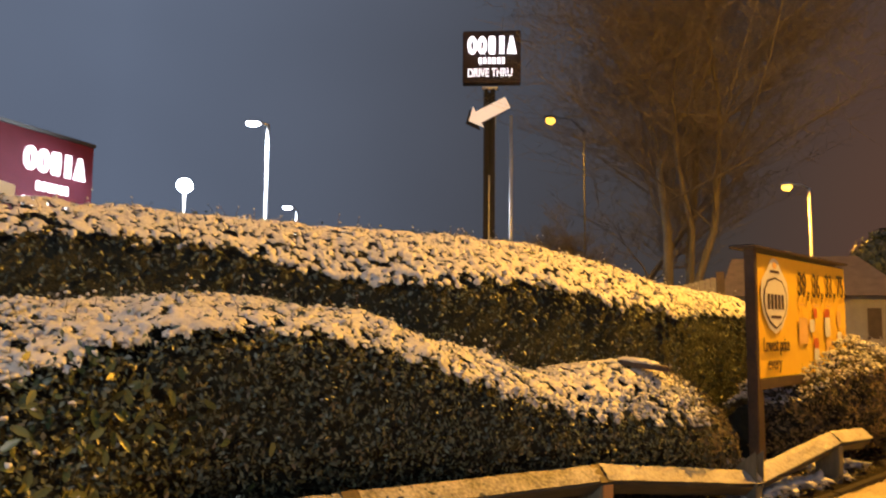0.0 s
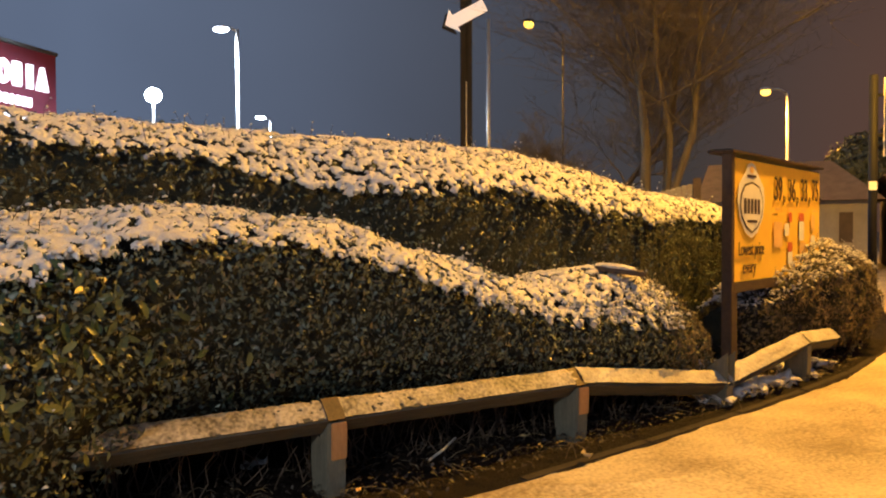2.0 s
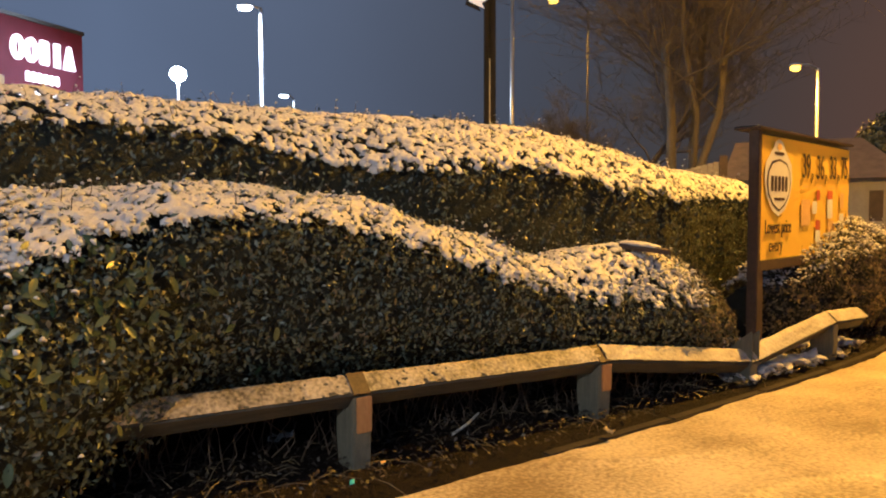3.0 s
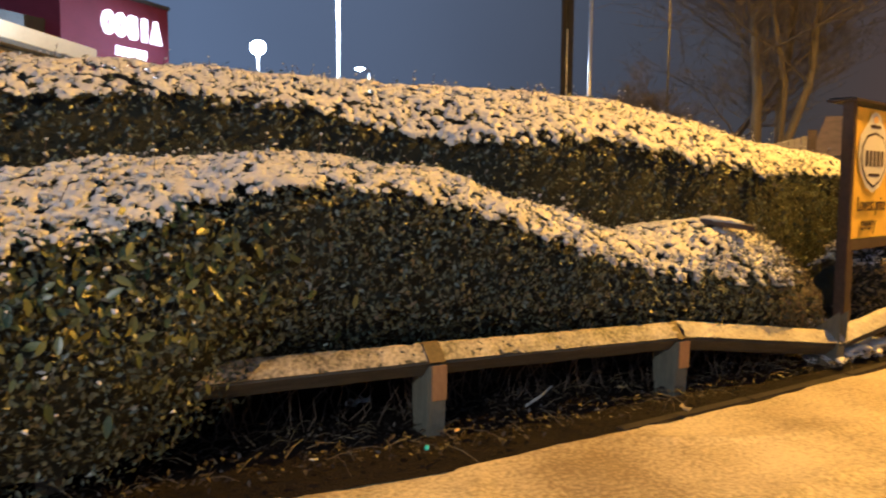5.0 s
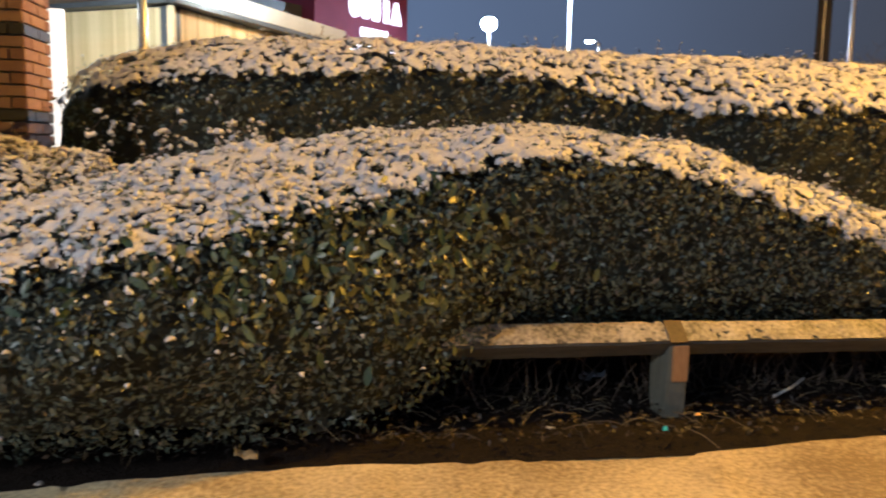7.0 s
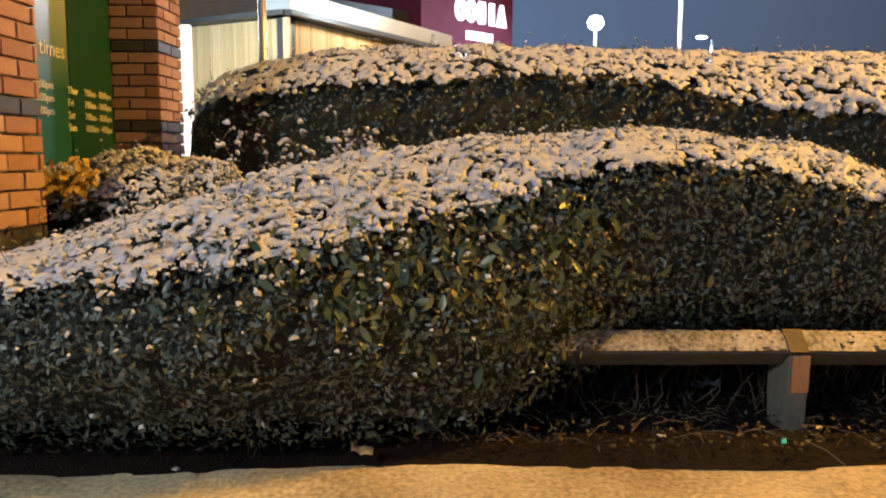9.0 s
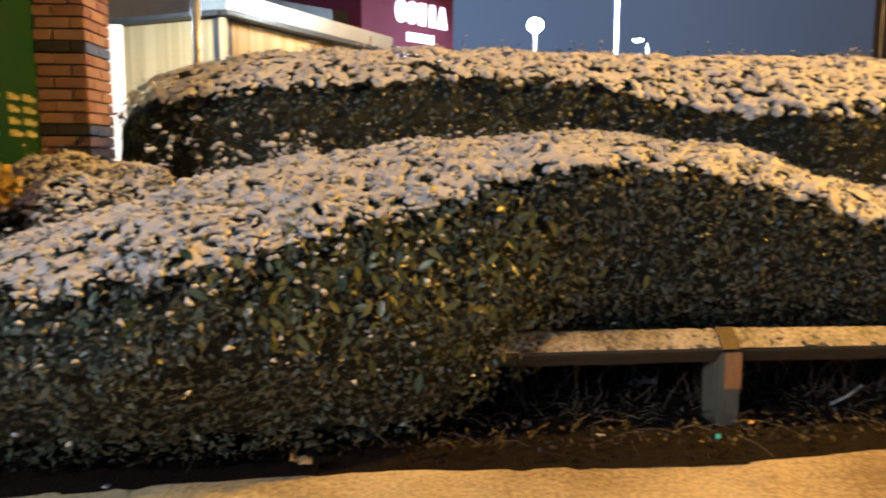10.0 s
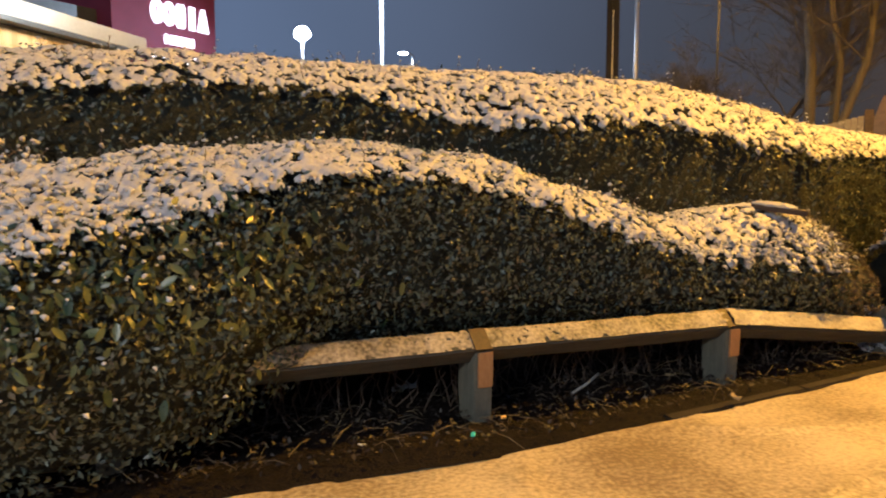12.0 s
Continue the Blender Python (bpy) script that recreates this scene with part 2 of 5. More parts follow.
def box(x0, y0, z0, x1, y1, z1, bevel=0.0, bm=None, m=None):
    own = bm is None
    if own:
        bm = bmesh.new()
    r = bmesh.ops.create_cube(bm, size=1)
    bmesh.ops.scale(bm, vec=(x1 - x0, y1 - y0, z1 - z0), verts=r["verts"])
    bmesh.ops.translate(bm, vec=((x0 + x1) / 2, (y0 + y1) / 2, (z0 + z1) / 2), verts=r["verts"])
    if bevel:
        es = list({e for v in r["verts"] for e in v.link_edges})
        bmesh.ops.bevel(bm, geom=es, offset=bevel, segments=2, affect="EDGES")
    if m is not None:
        bmesh.ops.transform(bm, matrix=m, verts=bm.verts if own else r["verts"])
    return bm


def tube(points, radii, sides=8, bm=None, cap=True):
    """A tapered tube through points."""
    own = bm is None
    if own:
        bm = bmesh.new()
    pts = [Vector(p) for p in points]
    rings = []
    for i, p in enumerate(pts):
        d = (pts[min(i + 1, len(pts) - 1)] - pts[max(i - 1, 0)]).normalized()
        a = d.orthogonal().normalized() if abs(d.z) > 0.95 else d.cross(Vector((0, 0, 1))).normalized()
        c = d.cross(a)
        rings.append([bm.verts.new(p + radii[i] * (math.cos(t) * a + math.sin(t) * c)) for t in [2 * math.pi * k / sides for k in range(sides)]])
    for r0, r1 in zip(rings, rings[1:]):
        for k in range(sides):
            bm.faces.new((r0[k], r0[(k + 1) % sides], r1[(k + 1) % sides], r1[k]))
    if cap:
        bm.faces.new(rings[0])
        bm.faces.new(rings[-1][::-1])
    if own:
        bmesh.ops.recalc_face_normals(bm, faces=bm.faces)
    return bm


def outline(points, depth, bm=None):
    """A plate in the x-z plane, facing -y, of the given depth."""
    if bm is None:
        bm = bmesh.new()
    front = [bm.verts.new((x, 0, z)) for x, z in points]
    back = [bm.verts.new((x, depth, z)) for x, z in points]
    bm.faces.new(front)
    bm.faces.new(back[::-1])
    n = len(points)
    for k in range(n):
        bm.faces.new((front[k], back[k], back[(k + 1) % n], front[(k + 1) % n]))
    bmesh.ops.recalc_face_normals(bm, faces=bm.faces)
    return bm


def disc(cx, cz, rx, rz, n=24):
    return [(cx + rx * math.cos(2 * math.pi * k / n), cz + rz * math.sin(2 * math.pi * k / n)) for k in range(n)]


def pill(x0, z0, x1, z1, r):
    pts = []
    for cx, cz, a0 in ((x1 - r, z0 + r, -90), (x1 - r, z1 - r, 0), (x0 + r, z1 - r, 90), (x0 + r, z0 + r, 180)):
        for k in range(5):
            a = radians(a0 + 22.5 * k)
            pts.append((cx + r * math.cos(a), cz + r * math.sin(a)))
    return pts


def words(text, size, mat, parent, m, label="", squeeze=1.0):
    cu = bpy.data.curves.new("lettering", "FONT")
    cu.body = text
    cu.size = size
    cu.extrude = 0.002
    ob = new("lettering", cu)
    dg = bpy.context.evaluated_depsgraph_get()
    me = bpy.data.meshes.new_from_object(ob.evaluated_get(dg))
    bpy.data.objects.remove(ob)
    me.materials.clear()
    me.materials.append(mat)
    out = new("lettering", me)
    out.parent = parent
    out.matrix_basis = m @ Matrix.Rotation(radians(90), 4, "X") @ Matrix.Diagonal((squeeze, 1, 1, 1))
    if label:
        out["label"] = label
    return out


# ---- ground ----
edge_line = [(-9, 2.0), (-3, 2.27), (-1.63, 2.38), (-0.15, 2.53), (1.1, 2.56), (2.0, 2.68), (3.5, 2.95), (5.3, 3.34), (7.25, 4.04), (9.0, 5.05), (14, 8.3), (40, 26)]


def edge_y(x):
    return float(np.interp(x, [p[0] for p in edge_line], [p[1] for p in edge_line]))


bm = bmesh.new()
bmesh.ops.create_grid(bm, x_segments=8, y_segments=8, size=900)
bmesh.ops.translate(bm, vec=(0, 0, -0.14), verts=bm.verts)
ground = tagged(link("ground", bm, ASPHALT), "wet dark asphalt of road and car park", "ground", kind="structure")

xs = np.concatenate([np.arange(-9, 9, 0.05), np.arange(9, 40, 1.0)])
verts, faces = [], []
rows_n = 70
for x in xs:
    top = edge_y(x)
    for j in range(rows_n):
        f = j / (rows_n - 1)
        y = top - 0.02 - (top + 1.2) * f ** 1.6
        h = 0.012 * noise.noise(Vector((x * 1.3, y * 1.3, 2))) + 0.006 * noise.noise(Vector((x * 6, y * 6, 5))) + 0.004 * noise.noise(Vector((x * 15, y * 15, 9)))
        crease = 1 - abs(noise.noise(Vector((x * 0.8 + 0.5 * y, y * 1.9 - 0.3 * x, 7))))
        h += 0.016 * max(0.0, (crease - 0.90) * 10) * min(1.0, f * 6) - 0.004 * abs(noise.noise(Vector((x * 28, y * 28, 1))))
        verts.append((x, y, -0.018 + h))
for i in range(len(xs) - 1):
    for j in range(rows_n - 1):
        a = i * rows_n + j
        faces.append((a, a + 1, a + rows_n + 1, a + rows_n))
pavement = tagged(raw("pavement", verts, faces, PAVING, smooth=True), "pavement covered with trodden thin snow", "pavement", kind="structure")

bm = bmesh.new()
bmesh.ops.create_cube(bm, size=1)
bmesh.ops.scale(bm, vec=(49, 0.15, 0.16), verts=bm.verts)
bmesh.ops.translate(bm, vec=(15.5, -1.27, -0.085), verts=bm.verts)
road_kerb = tagged(link("road_kerb", bm, KERB), "concrete kerb between pavement and road", "kerb", kind="structure")

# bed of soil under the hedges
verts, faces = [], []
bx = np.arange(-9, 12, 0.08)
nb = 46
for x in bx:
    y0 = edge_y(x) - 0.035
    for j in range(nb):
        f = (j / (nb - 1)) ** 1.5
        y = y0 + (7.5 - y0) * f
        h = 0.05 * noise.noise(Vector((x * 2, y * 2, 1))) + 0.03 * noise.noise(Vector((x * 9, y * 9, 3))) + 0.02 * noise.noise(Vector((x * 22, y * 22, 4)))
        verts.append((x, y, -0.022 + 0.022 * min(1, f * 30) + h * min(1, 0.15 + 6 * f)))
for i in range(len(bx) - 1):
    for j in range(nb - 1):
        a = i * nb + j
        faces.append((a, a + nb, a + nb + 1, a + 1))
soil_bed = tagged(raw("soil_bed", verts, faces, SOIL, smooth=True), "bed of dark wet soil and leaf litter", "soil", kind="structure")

# low edging along the bed
edging = tagged(new("bed_edging"), "low dark edging between pavement and soil bed", "edging", kind="structure")
ex = [1.95 + 0.9 * k for k in range(9)]
for xa, xb in zip(ex, ex[1:]):
    pa, pb = Vector((xa, edge_y(xa), 0)), Vector((xb, edge_y(xb), 0))
    d = pb - pa
    b = box(0.004, -0.03, -0.10, d.length - 0.004, 0.035, -0.008 + 0.010 * noise.noise(pa), 0.008)
    o = part("edging_board", b, KERB, edging)
    o.matrix_basis = Matrix.Translation(pa) @ Matrix.Rotation(math.atan2(d.y, d.x), 4, "Z")

# ---- hedges ----


def smooth_table(table):
    """Rows of x and section values, as a function of x."""
    t = np.array(table, float)
    fx = np.linspace(t[0, 0], t[-1, 0], 400)
    cols = []
    k = np.ones(17) / 17
    for c in range(1, t.shape[1]):
        v = np.interp(fx, t[:, 0], t[:, c])
        cols.append(np.convolve(np.pad(v, 8, mode="edge"), k, "valid"))
    return lambda x: [float(np.interp(x, fx, v)) for v in cols]


class Loft:
    """A clipped hedge: at each x a section through foot, face, edge, crest and back, with a clipped, slightly uneven skin."""

    def __init__(self, table, seed, wob=0.03, step=0.035, nv=44):
        self.f = smooth_table(table)
        self.x0, self.x1 = table[0][0], table[-1][0]
        self.seed, self.wob = seed, wob
        self.nu = int((self.x1 - self.x0) / step) + 1
        self.nv = nv

    def section(self, x):
        y0, z0, ym, zm, ye, ze, yc, zc, yb, zb = self.f(x)
        ctrl = [(y0, z0), (y0 * 0.5 + ym * 0.5, z0 * 0.5 + zm * 0.5), (ym, zm), (ye, ze), (ye * 0.55 + yc * 0.45, ze * 0.36 + zc * 0.64), (yc, zc), (yb * 0.5 + yc * 0.5, zc - 0.02), (yb, zc - 0.12), (yb + 0.05, zb)]
        return ctrl

    def grid(self, inset=0.0, top=0):
        """The skin as rows of points; top: that many points a row, over the top alone."""
        n = top or self.nv
        P = np.zeros((self.nu, n, 3))
        for i in range(self.nu):
            x = self.x0 + (self.x1 - self.x0) * i / (self.nu - 1)
            c = np.array(self.section(x))
            s = np.concatenate([[0], np.cumsum(np.hypot(*np.diff(c, axis=0).T))])
            u = np.linspace(0, s[-1], self.nv)
            yz = np.stack([np.interp(u, s, c[:, 0]), np.interp(u, s, c[:, 1])], 1)
            for _ in range(max(2, int(2 * (self.nv / 44) ** 2))):
                yz[1:-1] = 0.25 * yz[:-2] + 0.5 * yz[1:-1] + 0.25 * yz[2:]
            if top:
                v = np.linspace(max(0, s[3] - 0.22), s[7], top)
                yz = np.stack([np.interp(v, u, yz[:, 0]), np.interp(v, u, yz[:, 1])], 1)
            P[i, :, 0] = x
            P[i, :, 1:] = yz
        du = np.gradient(P, axis=0)
        dv = np.gradient(P, axis=1)
        N = np.cross(dv, du)
        N /= np.linalg.norm(N, axis=2, keepdims=True) + 1e-9
        if N[self.nu // 2, 5, 1] > 0 and not top or N[self.nu // 2, n // 2, 2] < 0:
            N = -N
        for i in range(self.nu):
            for j in range(n):
                q = Vector(P[i, j])
                P[i, j] += N[i, j] * self.wob * (noise.noise(q * 3.1 + Vector((self.seed, 0, 0))) + 0.6 * noise.noise(q * 8.3 + Vector((0, self.seed, 0))))
        return P - N * inset, N

    def scatter(self, rng, count, keep):
        """Points on the skin, evenly by area, where keep(point, normal) allows."""
        P, N = self.P, self.N
        A = P[:-1, :-1]
        a = np.linalg.norm(np.cross(P[1:, :-1] - A, P[:-1, 1:] - A), axis=2).ravel()
        w = a / a.sum()
        idx = rng.choice(len(w), size=count, p=w)
        i, j = np.divmod(idx, self.nv - 1)
        u, v = rng.random(count), rng.random(count)
        lerp = lambda G: (G[i, j] * ((1 - u) * (1 - v))[:, None] + G[i + 1, j] * (u * (1 - v))[:, None] + G[i, j + 1] * ((1 - u) * v)[:, None] + G[i + 1, j + 1] * (u * v)[:, None])
        p, n = lerp(P), lerp(N)
        n /= np.linalg.norm(n, axis=1, keepdims=True) + 1e-9
        k = keep(p, n, rng)
        return p[k], n[k]


def frames_from(n, rng, droop):
    """Axes for leaves: along, across, normal."""
    c = len(n)
    out = n + rng.normal(0, 0.45, (c, 3))
    along = np.cross(rng.normal(0, 1, (c, 3)), out) + np.array([0, 0, droop])
    along /= np.linalg.norm(along, axis=1, keepdims=True) + 1e-9
    across = np.cross(out, along)
    across /= np.linalg.norm(across, axis=1, keepdims=True) + 1e-9
    nn = np.cross(along, across)
    return along, across, nn


def leaf_cloud(name, p, n, length, rng, mat, parent, droop=-0.3, depth=0.05, wide=0.45, label=""):
    """Many small creased leaves of six points each in one mesh."""
    c = len(p)
    al, ac, nn = frames_from(n, rng, droop)
    L = length * rng.uniform(0.6, 1.35, (c, 1))
    W = L * wide * rng.uniform(0.8, 1.2, (c, 1))
    base = p - n * (rng.random((c, 1)) ** 1.3) * depth + n * 0.012
    bend = rng.uniform(-0.05, 0.25, (c, 1)) * L
    V = np.stack([base, base + al * L * 0.4 + ac * W * 0.5 + nn * L * 0.07, base + al * L * 0.45, base + al * L * 0.4 - ac * W * 0.5 + nn * L * 0.07, base + al * L - nn * bend], 1).reshape(-1, 3)
    o = np.arange(c) * 5
    F = np.concatenate([np.stack([o, o + 1, o + 2], 1), np.stack([o, o + 2, o + 3], 1), np.stack([o + 2, o + 1, o + 4], 1), np.stack([o + 2, o + 4, o + 3], 1)])
    me = bpy.data.meshes.new(name)
    me.vertices.add(len(V))
    me.vertices.foreach_set("co", V.ravel())
    me.loops.add(len(F) * 3)
    me.loops.foreach_set("vertex_index", F.ravel().astype(np.int32))
    me.polygons.add(len(F))
    me.polygons.foreach_set("loop_start", np.arange(0, len(F) * 3, 3, dtype=np.int32))
    me.update(calc_edges=True)
    me.materials.append(mat)
    ob = new(name, me)
    ob.parent = parent
    if label:
        ob["label"] = label
    return ob


bmi = bmesh.new()
bmesh.ops.create_icosphere(bmi, subdivisions=2, radius=1)
ICO_V = np.array([v.co[:] for v in bmi.verts])
ICO_F = np.array([[v.index for v in f.verts] for f in bmi.faces])
bmi.free()


def clump_cloud(name, p, n, size, rng, parent, mat=None, label="", flat=0.5, hang=0.0):
    """Small rounded heaps of snow, each an uneven lobed lump of its own, in one mesh."""
    c = len(p)
    k = len(ICO_V)
    al, ac, nn = frames_from(n * 0.4 + np.array([0, 0, 1.1]), rng, 0.0)
    if hang:        # longest outwards and a little down, like a snow-laden leaf
        out = n * np.array([1, 1, 0.3]) + rng.normal(0, 0.45, (c, 3)) * hang - np.array([0, 0, 0.35 * hang])
        al = out / (np.linalg.norm(out, axis=1, keepdims=True) + 1e-9)
        ac = np.cross(np.array([0, 0, 1.0]), al)
        ac /= np.linalg.norm(ac, axis=1, keepdims=True) + 1e-9
        nn = np.cross(al, ac)
    grow = rng.choice([0.5, 0.7, 0.9, 1.1, 1.4], (c, 1))
    sx = size * rng.uniform(0.8, 1.55, (c, 1)) * grow
    sy = size * rng.uniform(0.6, 1.0, (c, 1)) * grow
    sz = size * flat * rng.uniform(0.8, 1.4, (c, 1)) * grow
    ph = rng.uniform(0, 6.28, (c, 3))
    a = ICO_V[None]
    lob = 1 + 0.34 * np.sin(3.1 * a[..., 0] + ph[:, None, 0]) * np.cos(2.7 * a[..., 1] + ph[:, None, 1]) + 0.2 * np.sin(5.3 * a[..., 1] + ph[:, None, 2])
    x, y, z = (a[..., d] * lob for d in range(3))
    z = np.where(z < 0, z * 0.5, z)
    droop = -rng.uniform(0.1, 0.75, (c, 1)) * (x ** 2)
    V = p[:, None] + al[:, None] * (x * sx)[..., None] + ac[:, None] * (y * sy)[..., None] + nn[:, None] * (z * sz)[..., None]
    V[..., 2] += droop * sx * 0.6
    F = (ICO_F[None] + (np.arange(c) * k)[:, None, None]).reshape(-1, 3)
    V = V.reshape(-1, 3)
    me = bpy.data.meshes.new(name)
    me.vertices.add(len(V))
    me.vertices.foreach_set("co", V.ravel())
    me.loops.add(len(F) * 3)
    me.loops.foreach_set("vertex_index", F.ravel().astype(np.int32))
    me.polygons.add(len(F))
    me.polygons.foreach_set("loop_start", np.arange(0, len(F) * 3, 3, dtype=np.int32))
    me.update(calc_edges=True)
    me.polygons.foreach_set("use_smooth", np.ones(len(F), bool))
    me.materials.append(mat or SNOW)
    ob = new(name, me)
    ob.parent = parent
    if label:
        ob["label"] = label
    return ob


def patchy(p, scale, seed):
    return np.array([noise.noise(Vector(q) * scale + Vector((seed, seed, 0))) for q in p])


def hedge(table, label, seed, leaves, clumps, leaf_len, clump, snow_from=0.45, wob=0.03, sprigs=60, bare=99.0, sheet=True, gaps=-0.4, foliage=None, pads=9000, pad=0.026, top_clumps=0.10):
    rng = np.random.default_rng(seed)
    ob = tagged(new("hedge"), label, "hedge")
    lo = Loft(table, seed * 3.7, wob)
    lo.P, lo.N = lo.grid()
    # solid core under the leaves, its near-black colour painting the shade between them
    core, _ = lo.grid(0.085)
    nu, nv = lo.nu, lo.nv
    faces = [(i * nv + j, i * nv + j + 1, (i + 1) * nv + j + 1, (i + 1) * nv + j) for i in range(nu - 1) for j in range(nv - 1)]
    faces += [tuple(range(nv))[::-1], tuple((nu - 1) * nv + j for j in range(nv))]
    raw("inner_shade_core", core.reshape(-1, 3), faces, CORE, ob, "near-black core for the shade inside the hedge", smooth=True)

    ex_x = np.linspace(lo.x0, lo.x1, 200)
    ex_z = np.array([lo.f(x)[5] for x in ex_x])

    def limit(p):
        return snow_from + 0.20 * patchy(p, 5, seed) + 0.14 * patchy(p, 14, seed + 3) + 0.9 * np.clip((p[:, 0] - bare) / 0.35, 0, 1) + 3.0 * np.clip(np.interp(p[:, 0], ex_x, ex_z) + 0.045 - p[:, 2] + 0.05 * patchy(p, 9, seed + 8), 0, 0.4)

    p, n = lo.scatter(rng, leaves, lambda p, n, r: (n[:, 2] < 0.72) | (r.random(len(p)) < 0.45))
    tagged(leaf_cloud("leaves", p, n, leaf_len, rng, foliage or LEAF, ob, depth=0.07), kind="stuff")
    # snow lying on the top: a blanket of merged rounded pads, each sitting on its own spray of leaves
    if sheet:
        fl = Loft(table, seed * 3.7, wob, 0.0095, 150)
        rows = 190 if pads > 20000 else 130
        Q, M = fl.grid(top=rows)
        flat, up = Q.reshape(-1, 3), M[..., 2].ravel()
        pc, nc = lo.scatter(rng, pads, lambda p, n, r: (n[:, 2] > limit(p) + 0.10 + r.normal(0, 0.08, len(p))) & (np.abs(p[:, 0] - (lo.x0 + lo.x1) / 2) < (lo.x1 - lo.x0) / 2 - 0.13))
        keep = patchy(pc, 6, seed + 4) + 0.6 * patchy(pc, 17, seed + 6) > gaps
        pc = pc[keep]
        tree = KDTree(len(pc))
        for k, q in enumerate(pc):
            tree.insert((q[0] * 1.3, q[1], q[2]), k)
        tree.balance()
        rad = pad * rng.uniform(0.6, 1.35, len(pc))
        tall = rng.uniform(0.75, 1.3, len(pc))
        lift = np.full(len(flat), -1.0)
        for k in np.nonzero(up > 0.05)[0]:
            q = Vector(flat[k])
            w = q + 0.010 * noise.noise_vector(q * 21)
            best = -1.0
            for _, c, d in tree.find_n((w.x * 1.3, w.y, w.z), 4):
                f = 1 - (d / rad[c]) ** 2
                if f > 0:
                    best = max(best, tall[c] * f ** 0.6)
            lift[k] = best
        lie = lift > 0
        Q = Q + M * (0.5 * pad * np.clip(lift, -0.1, 2) - 0.006 + 0.003 * patchy(flat, 60, seed + 5)).reshape(fl.nu, rows)[..., None]
        w = rows
        L = lie.reshape(fl.nu, w)
        near = L[:-1, :-1].astype(int) + L[1:, :-1] + L[:-1, 1:] + L[1:, 1:]
        sf = [(i * w + j, i * w + j + 1, (i + 1) * w + j + 1, (i + 1) * w + j) for i, j in zip(*np.nonzero(near >= 2))]
        used = np.unique(np.array(sf))
        order = np.zeros(len(flat), int)
        order[used] = np.arange(len(used))
        raw("snow_layer", Q.reshape(-1, 3)[used], order[np.array(sf)].tolist(), SNOW, ob, "lumpy snow blanket lying on the clipped top", smooth=True)
    p, n = lo.scatter(rng, clumps, lambda p, n, r: (n[:, 2] > limit(p) - 0.05 + r.normal(0, 0.10, len(p))) & (r.random(len(p)) < np.where(n[:, 2] > limit(p) + 0.2, top_clumps, 1.0)))
    tagged(clump_cloud("snow_crumb", p + n * 0.010, n, clump, rng, ob, label="lumpy snow caught on the leaves", hang=0.7), kind="stuff")
    p, n = lo.scatter(rng, leaves // 30, lambda p, n, r: n[:, 2] > 0.5)
    tagged(leaf_cloud("top_leaves", p + n * 0.012, n, leaf_len * 1.05, rng, foliage or LEAF, ob, droop=0.1, depth=0.0), kind="stuff")
    # stray shoots above the top
    p, n = lo.scatter(rng, sprigs, lambda p, n, r: n[:, 2] > 0.6)
    bm = bmesh.new()
    tips = []
    for q in p:
        q = Vector(q)
        h = rng.uniform(0.03, 0.11)
        t = q + Vector((rng.normal(0, 0.03), rng.normal(0, 0.03), h))
        tube([q - Vector((0, 0, 0.03)), (q + t) / 2 + Vector((rng.normal(0, 0.008), 0, 0)), t], [0.0022, 0.0018, 0.001], 4, bm, False)
        tips += [np.array(t), np.array((q + t) / 2)]
    tagged(part("shoot_growth", bm, TWIG, ob), kind="stuff")
    tips = np.array(tips)
    tagged(clump_cloud("shoot_snow", tips, np.tile([0, 0, 1.0], (len(tips), 1)), clump * 0.42, rng, ob, flat=0.8), kind="stuff")
    return ob, lo


